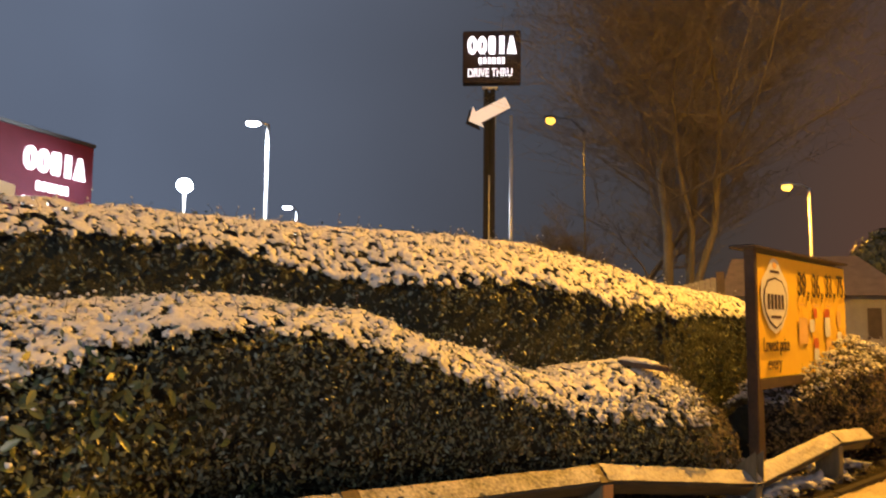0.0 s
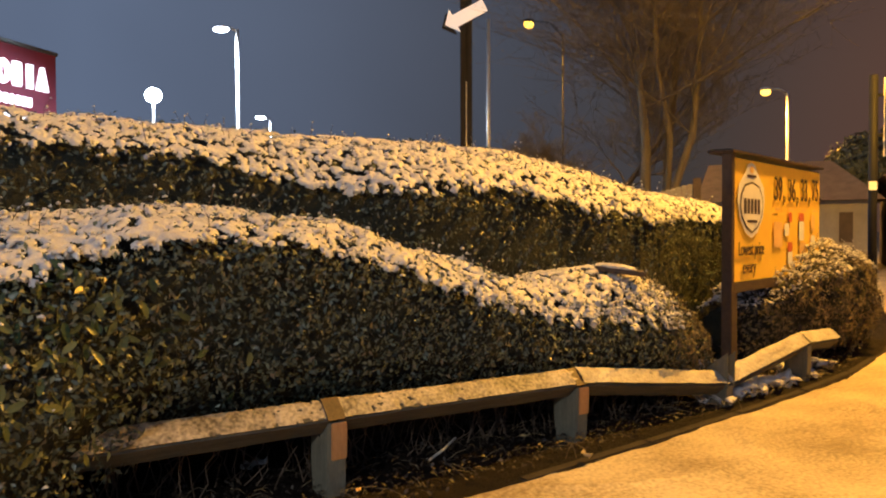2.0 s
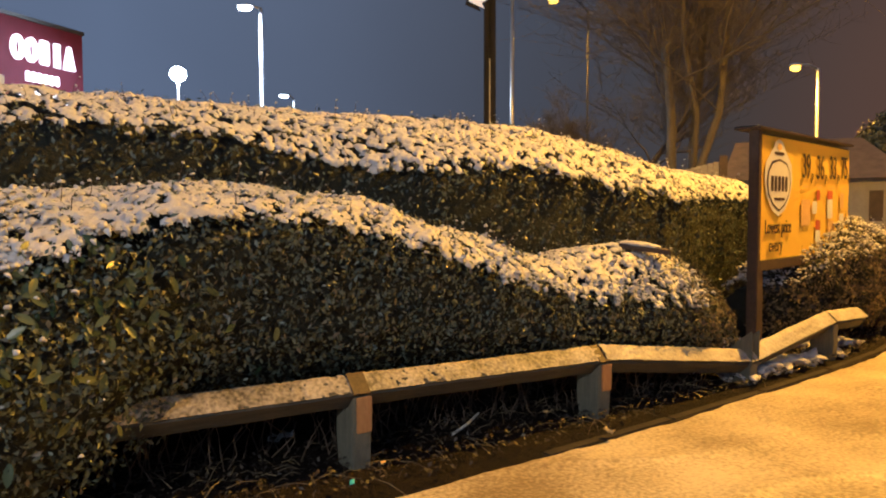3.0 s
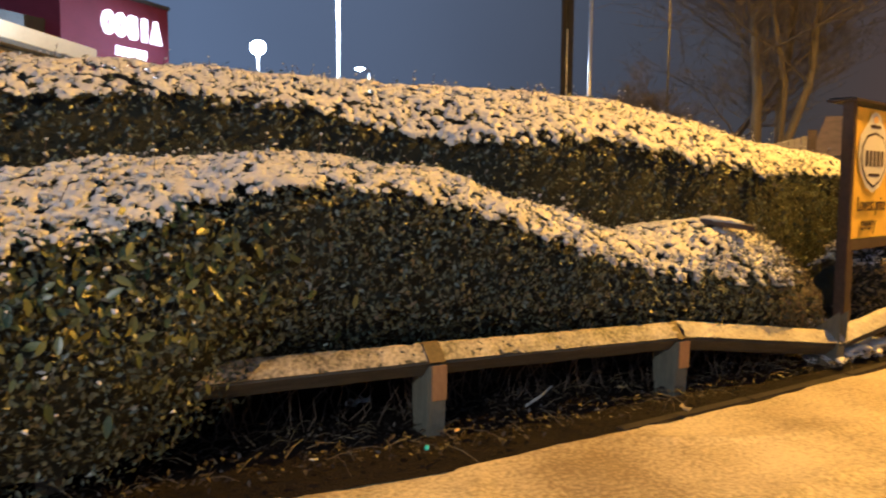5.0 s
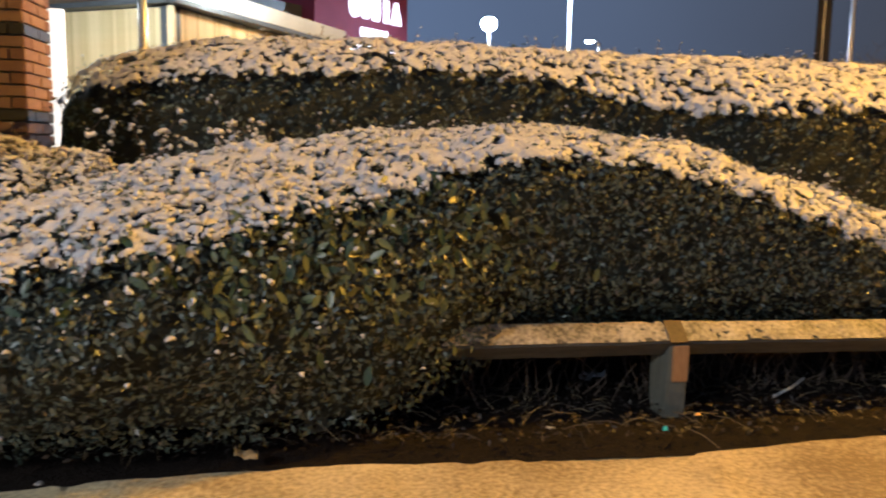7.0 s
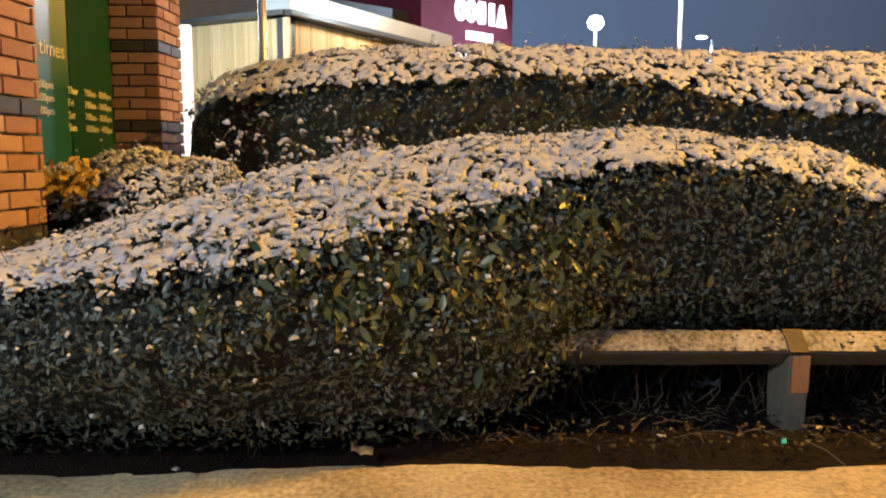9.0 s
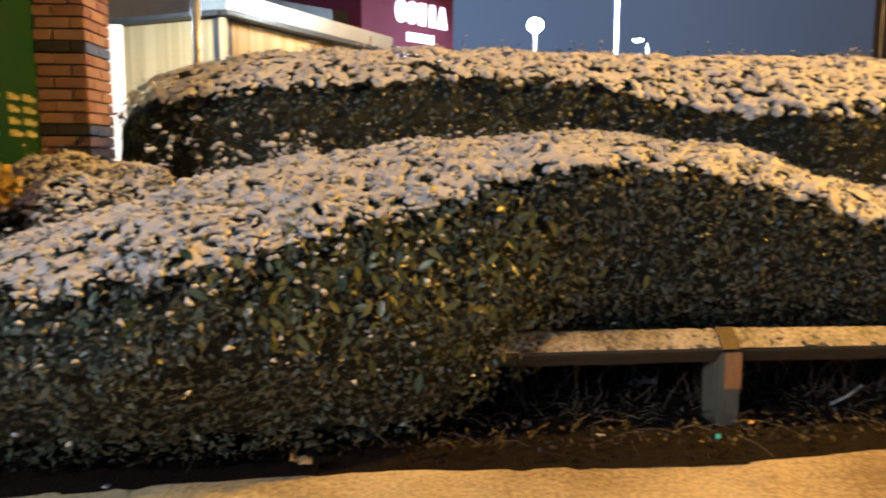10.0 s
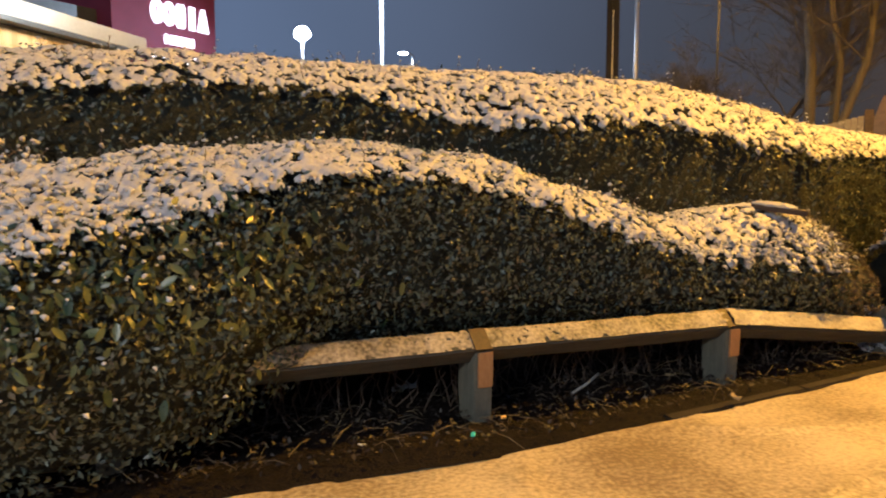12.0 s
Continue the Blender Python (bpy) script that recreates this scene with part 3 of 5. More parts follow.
front_table = [
    # x, foot y z, face y z, edge y z, crest y z, back y z
    (-3.2, 2.4, 0.06, 2.32, 0.25, 2.34, 0.4, 2.7, 0.42, 3, 0.1),
    (-2.2, 2.42, 0.05, 2.22, 0.35, 2.26, 0.54, 2.7, 0.59, 3.05, 0.1),
    (-1.5, 2.46, 0.05, 2.15, 0.38, 2.22, 0.64, 2.7, 0.77, 3.1, 0.1),
    (-0.9, 2.48, 0.05, 2.14, 0.4, 2.24, 0.7, 2.9, 0.99, 3.3, 0.1),
    (-0.5, 2.54, 0.06, 2.28, 0.45, 2.4, 0.78, 3.05, 1.06, 3.5, 0.1),
    (-0.1, 2.58, 0.07, 2.46, 0.48, 2.64, 0.89, 3.25, 1.12, 3.7, 0.1),
    (0.15, 2.7, 0.12, 2.58, 0.47, 2.74, 0.96, 3.3, 1.15, 3.75, 0.1),
    (0.38, 2.9, 0.22, 2.7, 0.46, 2.8, 1, 3.31, 1.17, 3.77, 0.1),
    (0.56, 3.08, 0.28, 2.86, 0.48, 2.83, 1.03, 3.34, 1.19, 3.8, 0.1),
    (1, 3.14, 0.28, 2.93, 0.48, 2.88, 1.01, 3.38, 1.17, 3.8, 0.1),
    (1.4, 3.16, 0.28, 2.96, 0.46, 2.95, 0.92, 3.4, 1.11, 3.8, 0.1),
    (1.95, 3.18, 0.27, 2.99, 0.43, 3.03, 0.74, 3.42, 0.95, 3.8, 0.1),
    (2.5, 3.2, 0.25, 3.02, 0.39, 3.07, 0.57, 3.44, 0.81, 3.8, 0.1),
    (3, 3.22, 0.22, 3.05, 0.36, 3.11, 0.53, 3.48, 0.85, 3.85, 0.1),
    (3.4, 3.24, 0.18, 3.1, 0.32, 3.16, 0.51, 3.52, 0.83, 3.9, 0.1),
    (3.75, 3.3, 0.12, 3.2, 0.28, 3.28, 0.46, 3.56, 0.67, 3.9, 0.1),
    (3.98, 3.42, 0.1, 3.4, 0.22, 3.44, 0.34, 3.58, 0.39, 3.8, 0.1),
]
back_table = [
    (-1.80, 4.45, 0.05, 4.42, 0.70, 4.45, 1.18, 4.85, 1.42, 5.30, 0.10),
    (-1.58, 4.18, 0.05, 4.10, 0.70, 4.14, 1.33, 4.90, 1.60, 5.80, 0.10),
    (-1.1, 4.08, 0.05, 4.02, 0.70, 4.05, 1.39, 4.90, 1.71, 5.90, 0.10),
    (-0.5, 4.08, 0.05, 4.02, 0.70, 4.05, 1.44, 4.90, 1.74, 5.90, 0.10),
    (0.0, 4.12, 0.05, 4.06, 0.70, 4.10, 1.48, 4.90, 1.75, 5.90, 0.10),
    (0.7, 4.18, 0.05, 4.10, 0.70, 4.14, 1.46, 4.90, 1.75, 5.90, 0.10),
    (1.05, 4.18, 0.05, 4.10, 0.70, 4.14, 1.41, 4.90, 1.74, 5.90, 0.10),
    (1.5, 4.16, 0.05, 4.08, 0.70, 4.08, 1.32, 4.90, 1.73, 5.90, 0.10),
    (1.72, 4.10, 0.05, 4.02, 0.65, 3.98, 1.25, 4.90, 1.72, 5.90, 0.10),
    (1.9, 3.90, 0.05, 3.82, 0.65, 3.84, 1.27, 4.90, 1.72, 5.90, 0.10),
    (2.4, 3.88, 0.05, 3.80, 0.65, 3.82, 1.32, 4.90, 1.72, 5.90, 0.10),
    (3.0, 3.90, 0.05, 3.82, 0.65, 3.85, 1.27, 4.90, 1.72, 5.90, 0.10),
    (3.6, 3.94, 0.05, 3.86, 0.60, 3.88, 1.17, 4.90, 1.68, 5.90, 0.10),
    (4.1, 4.05, 0.05, 3.98, 0.60, 4.00, 1.11, 4.90, 1.58, 5.90, 0.10),
    (4.6, 4.30, 0.05, 4.24, 0.60, 4.26, 1.12, 4.95, 1.47, 5.90, 0.10),
    (5.2, 4.70, 0.05, 4.64, 0.60, 4.66, 1.13, 5.15, 1.43, 5.95, 0.10),
    (6.2, 5.00, 0.05, 4.94, 0.60, 4.96, 1.12, 5.35, 1.38, 6.00, 0.10),
    (7.0, 5.25, 0.05, 5.20, 0.50, 5.22, 0.95, 5.50, 1.20, 6.00, 0.10),
]
corner_table = [
    (4.75, 3.92, 0.05, 3.88, 0.25, 3.9, 0.44, 4.08, 0.52, 4.25, 0.05),
    (5.1, 3.8, 0.05, 3.7, 0.32, 3.72, 0.52, 3.96, 0.6, 4.35, 0.05),
    (5.5, 3.76, 0.05, 3.62, 0.36, 3.66, 0.65, 3.96, 0.77, 4.5, 0.05),
    (5.9, 3.8, 0.05, 3.62, 0.4, 3.68, 0.73, 4.02, 0.89, 4.65, 0.05),
    (6.4, 3.92, 0.05, 3.7, 0.4, 3.78, 0.77, 4.12, 0.98, 4.8, 0.05),
    (6.9, 4.15, 0.05, 3.96, 0.4, 4.02, 0.73, 4.35, 0.91, 4.95, 0.05),
    (7.3, 4.4, 0.05, 4.28, 0.35, 4.32, 0.58, 4.55, 0.73, 4.95, 0.05),
    (7.45, 4.6, 0.05, 4.56, 0.25, 4.58, 0.38, 4.7, 0.47, 4.85, 0.05),
]
front_hedge, front_loft = hedge(front_table, "clipped evergreen hedge, lumpy snow on top, behind a low rail", 11, 60000, 13500, 0.027, 0.0135, 0.48, sprigs=260, bare=3.5, gaps=-0.62, pads=22000, pad=0.0215)
back_hedge, back_loft = hedge(back_table, "taller clipped dark hedge with broad snow-covered wavy top", 12, 40000, 12000, 0.032, 0.0140, 0.48, sprigs=460, gaps=-0.65, pads=34000, pad=0.022)
# corner foliage takes the dry-leaf colour in place of the sodium lamp's gold
corner_hedge, corner_loft = hedge(corner_table, "loose hedge thinly dusted with snow beside the yellow banner", 13, 17000, 8000, 0.036, 0.0105, snow_from=0.50, wob=0.09, sprigs=160, sheet=False, top_clumps=1.0, foliage=LEAF_DRY_OR_LIT)

# ---- timber knee rail: square rails laid cornerwise in notched posts ----
RAIL = 0.100
HALF = RAIL / math.sqrt(2)
# x, y and z of the rail's front corner at each post, and at its far end
post_places = [(-0.25, 2.765, 0.315), (1.165, 2.835, 0.316), (2.525, 2.955, 0.292), (3.82, 3.113, 0.125), (4.92, 3.338, 0.260), (5.53, 3.50, 0.232)]
knee_rail = empty("knee_rail", Matrix.Identity(4), "low weathered timber knee rail with thin snow on top", "rail")
STRAP = noisy("rusty_dark_strap", (0.030, 0.022, 0.016), (0.10, 0.065, 0.04), 14, 0.6, 0.4, 6, metal=0.3, dist=0.003)


def uneven(bm, amount, freq=9.0):
    for v in bm.verts:
        v.co += amount * Vector((noise.noise(v.co * freq), noise.noise(v.co * freq + Vector((7, 0, 0))), noise.noise(v.co * freq + Vector((0, 7, 0)))))
    return bm


def bar(p, q, cut=14):
    """A worn square rail from p to q, corner upwards, with its front corner on the line."""
    p, q = Vector(p), Vector(q)
    d = q - p
    L = d.length
    bm = box(0, -RAIL / 2, -RAIL / 2, L, RAIL / 2, RAIL / 2, 0.007)
    for k in range(1, cut):
        bmesh.ops.bisect_plane(bm, geom=bm.verts[:] + bm.edges[:] + bm.faces[:], plane_co=(L * k / cut, 0, 0), plane_no=(1, 0, 0))
    uneven(bm, 0.004, 6)
    bmesh.ops.rotate(bm, cent=(0, 0, 0), matrix=Matrix.Rotation(radians(45), 3, "X"), verts=bm.verts)
    bmesh.ops.translate(bm, vec=(0, HALF, 0), verts=bm.verts)
    rot = Matrix.Rotation(math.atan2(d.y, d.x), 4, "Z") @ Matrix.Rotation(-math.asin(d.z / L), 4, "Y")
    return bm, Matrix.Translation(p) @ rot, L


def over_rail(s, lift):
    """A place on the rail's upper faces: s from 0 at the front corner over the top to the back."""
    if s < RAIL:
        y, z, n = s / math.sqrt(2), s / math.sqrt(2), (-0.707, 0.707)
    else:
        y, z, n = s / math.sqrt(2), (2 * RAIL - s) / math.sqrt(2), (0.707, 0.707)
    soft = max(0.0, 1 - abs(s - RAIL) / 0.02)
    ny, nz = n[0] * (1 - soft), n[1] + soft * (1 - n[1])
    return y + ny * lift, z + nz * lift - 0.004 * soft


for k, (a, b) in enumerate(zip(post_places, post_places[1:])):
    pa, pb = Vector(a), Vector(b)
    d = (pb - pa).normalized()
    bm, m, L = bar(pa + d * (0.004 if k else 0), pb - d * 0.004)
    o = part("rail_beam", bm, TIMBER, knee_rail)
    o.matrix_basis = m
    # snow on the upper faces: a thin gritty crust by the hedge, a full cover farther on
    thin = k < 2
    nx, ny = int(L / 0.010), 19
    V, F, H = [], [], []
    for i in range(nx):
        for j in range(ny):
            x, sd = L * (i + 0.5) / nx, RAIL * (0.05 + 1.6 * j / (ny - 1))
            q = Vector((x + k * 3, sd, 0))
            h = 0.45 * noise.noise(q * 7) + 0.45 * noise.noise(q * 38) + 0.45 * noise.noise(q * 85)
            h += (0.38 + (0.5 if x > L * 0.55 and k == 1 else 0.0) - 0.25 * max(0, 0.03 - sd) / 0.03) if thin else 1.2
            H.append(h)
            y, z = over_rail(sd, 0.003 + (0.006 if thin else 0.011) * h)
            V.append((x, y, z))
    for i in range(nx - 1):
        for j in range(ny - 1):
            c = [i * ny + j, (i + 1) * ny + j, (i + 1) * ny + j + 1, i * ny + j + 1]
            if sum(H[v] for v in c) > 0.4:
                F.append(c)
    raw("rail_snow", V, F, SNOW_THIN if thin else SNOW_WORN, o, "thin crust of snow", smooth=True)
for k, (x, y, z) in enumerate(post_places[:5]):
    a, b = post_places[max(k - 1, 0)], post_places[min(k + 1, 5)]
    yaw = math.atan2(b[1] - a[1], b[0] - a[0])
    # side view of the post, notched for the rail, its foot a little worn
    side = [(0.030, -0.14), (0.004, 0.05), (0.0, 0.12), (0.0, z - 0.006), (HALF, z - HALF - 0.002), (2 * HALF - 0.004, z - 0.006), (2 * HALF + 0.02, z - 0.006), (2 * HALF + 0.02, 0.12), (0.12, -0.14)]
    bm = bmesh.new()
    l, r = [[bm.verts.new((sx, py, pz)) for py, pz in side] for sx in (-0.042, 0.042)]
    bm.faces.new(l)
    bm.faces.new(r[::-1])
    for i in range(len(side)):
        bm.faces.new((l[i], r[i], r[(i + 1) % len(side)], l[(i + 1) % len(side)]))
    bmesh.ops.recalc_face_normals(bm, faces=bm.faces)
    bmesh.ops.bevel(bm, geom=bm.edges[:], offset=0.006, segments=2, affect="EDGES")
    o = part("post", uneven(bm, 0.003), POSTWOOD, knee_rail)
    o.matrix_basis = pose(x, y, 0, 0, 0, math.degrees(yaw))
    if k in (1, 2):
        bm = box(-0.028, -0.010, z * 0.50, 0.040, -0.0008, z - 0.012, 0.003)
        part("front_block", uneven(bm, 0.002), BLOCK, o, "fresher orange timber block")
        bm = bmesh.new()
        V = []
        for sx in (-0.040, 0.036):
            for lift in (0.002, 0.008):
                V.append([bm.verts.new((sx, yy, z + zz)) for yy, zz in (over_rail(RAIL * f, lift) for f in (-0.04, 0.5, 0.85, 1.0, 1.15, 1.7))])
        for i in range(5):
            for p, q in ((0, 1), (1, 3), (3, 2), (2, 0)):
                bm.faces.new((V[p][i], V[p][i + 1], V[q][i + 1], V[q][i]))
        for e in (0, 5):
            bm.faces.new((V[0][e], V[1][e], V[3][e], V[2][e]))
        bmesh.ops.recalc_face_normals(bm, faces=bm.faces)
        part("strap", bm, STRAP, o, "dark strap bent over the rail")

# ---- banner board beside the rail ----
SG = Matrix.Translation((4.45, 3.60, 0)) @ Matrix.Rotation(math.atan2(0.309, 0.951), 4, "Z")
banner_board = empty("banner_board", SG, "yellow printed banner on a dark brown timber board with posts", "sign")
SW, S0, S1 = 2.02, 0.70, 1.575
part("backing_board", uneven(box(0, 0.012, S0 - 0.03, SW, 0.05, S1 + 0.01, 0.004), 0.002), BROWNPAINT, banner_board)
bm = bmesh.new()
bmesh.ops.create_grid(bm, x_segments=60, y_segments=30, size=0.5)
for v in bm.verts:
    x, z = (v.co.x + 0.5) * SW, S0 + (v.co.y + 0.5) * (S1 - S0)
    v.co = Vector((x, 0.004 + 0.004 * noise.noise(Vector((x * 3, z * 3, 0))), z))
part("banner_sheet", bm, YELLOW, banner_board, "yellow banner sheet with slight ripples", smooth=True)
part("bottom_strip", box(-0.02, -0.012, S0 - 0.075, SW, 0.05, S0 - 0.004, 0.004), BROWNPAINT, banner_board)
part("post", uneven(box(-0.066, -0.01, -0.1, -0.012, 0.062, S1 + 0.03, 0.006), 0.002), BROWNPAINT, banner_board)
part("post", box(-0.012, 0.002, -0.1, 0.075, 0.010, S0 - 0.08, 0.002), BROWNPAINT, banner_board)
part("post", box(SW - 0.10, 0.052, -0.1, SW, 0.15, S1, 0.006), BROWNPAINT, banner_board)
cap = part("cap_board", uneven(box(-0.09, -0.03, S1 + 0.031, SW + 0.02, 0.16, S1 + 0.048, 0.004), 0.002), BROWNPAINT, banner_board)
bm = bmesh.new()
bmesh.ops.create_grid(bm, x_segments=120, y_segments=6, size=0.5)
for v in bm.verts:
    x, y = -0.085 + (v.co.x + 0.5) * (SW + 0.10), -0.026 + (v.co.y + 0.5) * 0.18
    e = 1 - (2 * v.co.y) ** 4
    v.co = Vector((x, y, S1 + 0.0485 + (0.008 + 0.007 * noise.noise(Vector((x * 9, y * 9, 1)))) * e))
part("cap_snow", bm, SNOW, cap, "thin line of snow", smooth=True)


def plate(parent, pts, y, mat, name="print", label=""):
    bm = outline(pts, 0.0015)
    bmesh.ops.translate(bm, vec=(0, y, 0), verts=bm.verts)
    return part(name, bm, mat, parent, label)


# emblem: pale shield with a dark outline; its lettering is plain bars
shield = [(0.32 + 0.27 * sx, 1.265 + 0.245 * sz) for sx, sz in [(0, -1.05), (0.45, -0.88), (0.85, -0.45), (1.0, 0.05), (0.92, 0.5), (0.6, 0.78), (0.42, 0.92), (0.28, 1.12), (0, 1.2), (-0.28, 1.12), (-0.42, 0.92), (-0.6, 0.78), (-0.92, 0.5), (-1.0, 0.05), (-0.85, -0.45), (-0.45, -0.88)]]
plate(banner_board, shield, -0.006, WHITE, "emblem", "white shield emblem with dark bars")
for f, mat, y in ((0.86, NAVY, -0.0085), (0.79, WHITE, -0.011)):
    inner = [(0.32 + 0.27 * f * sx, 1.235 + 0.215 * f * sz) for sx, sz in [(0, -1.05), (0.5, -0.82), (0.88, -0.4), (1.0, 0.05), (0.92, 0.5), (0.62, 0.86), (0, 1.0), (-0.62, 0.86), (-0.92, 0.5), (-1.0, 0.05), (-0.88, -0.4), (-0.5, -0.82)]]
    plate(banner_board, inner, y, mat, "emblem_line")
for k in range(5):
    plate(banner_board, pill(0.155 + k * 0.068, 1.185, 0.200 + k * 0.068, 1.295, 0.012), -0.0135, NAVY, "emblem_bar")
plate(banner_board, pill(0.22, 1.12, 0.42, 1.14, 0.008), -0.0135, NAVY, "emblem_bar")
plate(banner_board, pill(0.23, 1.448, 0.41, 1.468, 0.008), -0.0085, NAVY, "emblem_bar")
plate(banner_board, disc(0.32, 1.505, 0.04, 0.025), -0.0085, BUFF, "emblem_dot")
words("Lowest price", 0.14, NAVY, banner_board, Matrix.Translation((0.07, -0.006, 0.885)), "dark brown lettering", 0.70)
words("every", 0.14, NAVY, banner_board, Matrix.Translation((0.15, -0.006, 0.755)), "dark brown lettering", 0.85)
for x, t, zz in ((0.80, "39", 1.30), (1.13, "36", 1.30), (1.45, "33", 1.31), (1.76, "75", 1.32)):
    words(t, 0.27, NAVY, banner_board, Matrix.Translation((x, -0.006, zz)), "dark price figures", 0.72)
    words("p", 0.11, NAVY, banner_board, Matrix.Translation((x + 0.215, -0.006, zz - 0.01)), "dark price figures")
    plate(banner_board, pill(x + 0.02, 1.225, x + 0.14, 1.24, 0.005), -0.006, BUFF, "caption_bar")
for x, z0, w, h, mat in ((0.80, 0.93, 0.20, 0.20, BUFF), (1.05, 1.02, 0.11, 0.10, WHITE), (1.14, 0.79, 0.11, 0.10, WHITE), (1.14, 0.89, 0.11, 0.08, REDPRINT), (1.15, 1.13, 0.08, 0.08, REDPRINT), (1.42, 0.98, 0.13, 0.16, WHITE), (1.42, 1.14, 0.13, 0.07, REDPRINT), (1.44, 0.82, 0.16, 0.14, BUFF), (1.74, 0.86, 0.12, 0.16, WHITE), (1.75, 1.06, 0.10, 0.14, BUFF)):
    plate(banner_board, pill(x, z0, x + w, z0 + h, 0.02), -0.006, mat, "picture_patch")

# a snowy board lying on the hedge
bm = box(-0.15, -0.05, 0.0, 0.15, 0.05, 0.028, 0.006)
loose_plank = tagged(link("loose_plank", uneven(bm, 0.004), BROWNPAINT), "short dark plank with snow lying on the hedge", "plank")
loose_plank.matrix_world = pose(3.19, 3.40, 0.812, 2, 7, -40)
bm = bmesh.new()
bmesh.ops.create_icosphere(bm, subdivisions=4, radius=1)
for v in bm.verts:
    v.co = Vector((v.co.x * 0.125 - 0.025, v.co.y * 0.05, max(v.co.z, -0.1) * 0.022 + 0.030)) + 0.006 * noise.noise_vector(v.co * 4)
part("snow_cover", bm, SNOW, loose_plank, "white snow", smooth=True)

# ---- brick shop front ----
BX, BY, BZ = 0.225, 0.1025, 0.075
brick_mesh, blue_mesh = {}, {}


def brick_piece(length, blue):
    """One brick on a shared mesh: bevelled, 65 mm high, its face at y = 0, x from 0."""
    store = blue_mesh if blue else brick_mesh
    key = round(length, 4)
    if key not in store:
        bm = box(0, 0, 0, length - 0.010, 0.03, 0.065, 0.003)
        me = bpy.data.meshes.new("brick")
        bm.to_mesh(me)
        bm.free()
        me.materials.append(BLUEBRICK if blue else BRICK)
        store[key] = me
    return store[key]


def brick_face(parent, origin, yaw, length, z0, z1, start):
    """Courses in stretcher bond on one face, running along yaw from origin; blue courses as bands."""
    first = int(math.floor((z0) / BZ))
    for c in range(first, int(z1 / BZ)):
        z = c * BZ
        blue = (c - 16) % 7 == 0
        x = 0.0
        cut = (0.1125 if (c + start) % 2 else 0.225)
        while x < length - 0.02:
            L = min(cut, length - x)
            if L > 0.03:
                o = new("brick", brick_piece(L, blue))
                o.parent = parent
                r = random.Random(int(c * 131 + x * 997 + start * 17))
                o.matrix_basis = Matrix.Translation(origin) @ Matrix.Rotation(yaw, 4, "Z") @ Matrix.Translation((x + 0.005, r.uniform(-0.003, 0.001), z + 0.005))
            x += L
            cut = 0.225


shop = empty("shop_building", Matrix.Identity(4), "red brick shop front with blue brick bands and a green panel", "building")
part("pillar_core", box(-2.56, 2.60, -0.1, -1.935, 3.165, 3.4), MORTAR, shop)
part("pillar_core", box(-2.60, 5.085, -0.1, -2.175, 5.48, 3.4), MORTAR, shop)
part("wall", box(-3.4, 2.3, -0.1, -2.562, 5.9, 3.4), MORTAR, shop)
panel = part("green_panel", box(-2.56, 4.52, 0.3, -2.47, 5.08, 3.4, 0.004), GREEN, shop, "dark green opening times panel")
part("pale_sheen_panel", box(-2.56, 3.17, 0.3, -2.474, 4.516, 3.4, 0.004), GREENFADE, shop, "green film with a pale reflection painted above")
part("lintel", box(-3.4, 2.3, 3.402, -1.92, 5.68, 3.9), GUTTER, shop)
PN = Matrix.Translation((-2.465, 3.2, 0)) @ Matrix.Rotation(radians(90), 4, "Z")
words("Opening times", 0.125, CREAM, panel, PN @ Matrix.Translation((0.52, -0.002, 1.60)), "cream lettering")
for r, (day, hours) in enumerate((("Thur", "7:00am - 10:00pm"), ("Fri", "7:00am - 10:00pm"), ("Sat", "7:00am - 10:00pm"), ("Sun", "10:00am - 4:00pm"))):
    z = 1.405 - r * 0.073
    words(day, 0.062, CREAM, panel, PN @ Matrix.Translation((1.27, -0.002, z)), "cream lettering")
    words(hours, 0.062, CREAM, panel, PN @ Matrix.Translation((1.47, -0.002, z)), "cream lettering", 0.78)
    if r < 3:
        words("10:00pm", 0.062, CREAM, panel, PN @ Matrix.Translation((0.90, -0.002, z + 0.01)), "cream lettering")

# ---- slatted building behind ----
C0, CL, CR = Vector((-2.80, 11.60, 0)), Vector((-5.2, 12.75, 0)), Vector((-0.80, 15.20, 0))
TOP = 3.12
kiosk = empty("timber_building", Matrix.Identity(4), "low building clad in pale timber slats under metal eaves", "building")
for a, b in ((CL, C0), (C0, CR)):
    d = (b - a)
    yaw = math.atan2(d.y, d.x)
    m = Matrix.Translation(a) @ Matrix.Rotation(yaw, 4, "Z")
    o = part("wall", box(0, 0.035, -0.1, d.length, 0.2, TOP), GUTTER, kiosk)
    o.matrix_basis = m
    n = int(d.length / 0.055)
    me = bpy.data.meshes.new("slat")
    bm = box(0, 0, 0, 0.050, 0.018, TOP - 0.02, 0.003)
    bm.to_mesh(me)
    bm.free()
    me.materials.append(CLAD)
    for k in range(n):
        s = new("slat", me)
        s.parent = o
        s.location = (k * 0.055 + 0.002, 0.014, 0.01)
    f = part("gutter", box(-0.15, -0.22, TOP + 0.002, d.length + 0.1, 0.3, TOP + 0.075, 0.01), GUTTER, kiosk, "dark grey gutter")
    f.matrix_basis = m
    if a is C0:
        g = part("fascia", box(-0.10, -0.16, TOP + 0.078, d.length + 0.6, 0.4, TOP + 0.36, 0.02), FASCIA, kiosk, "pale metal roof edge")
        g.matrix_basis = m
part("corner_trim", box(C0.x - 0.05, C0.y - 0.05, -0.1, C0.x + 0.055, C0.y + 0.06, TOP - 0.004, 0.006), CLAD, kiosk)
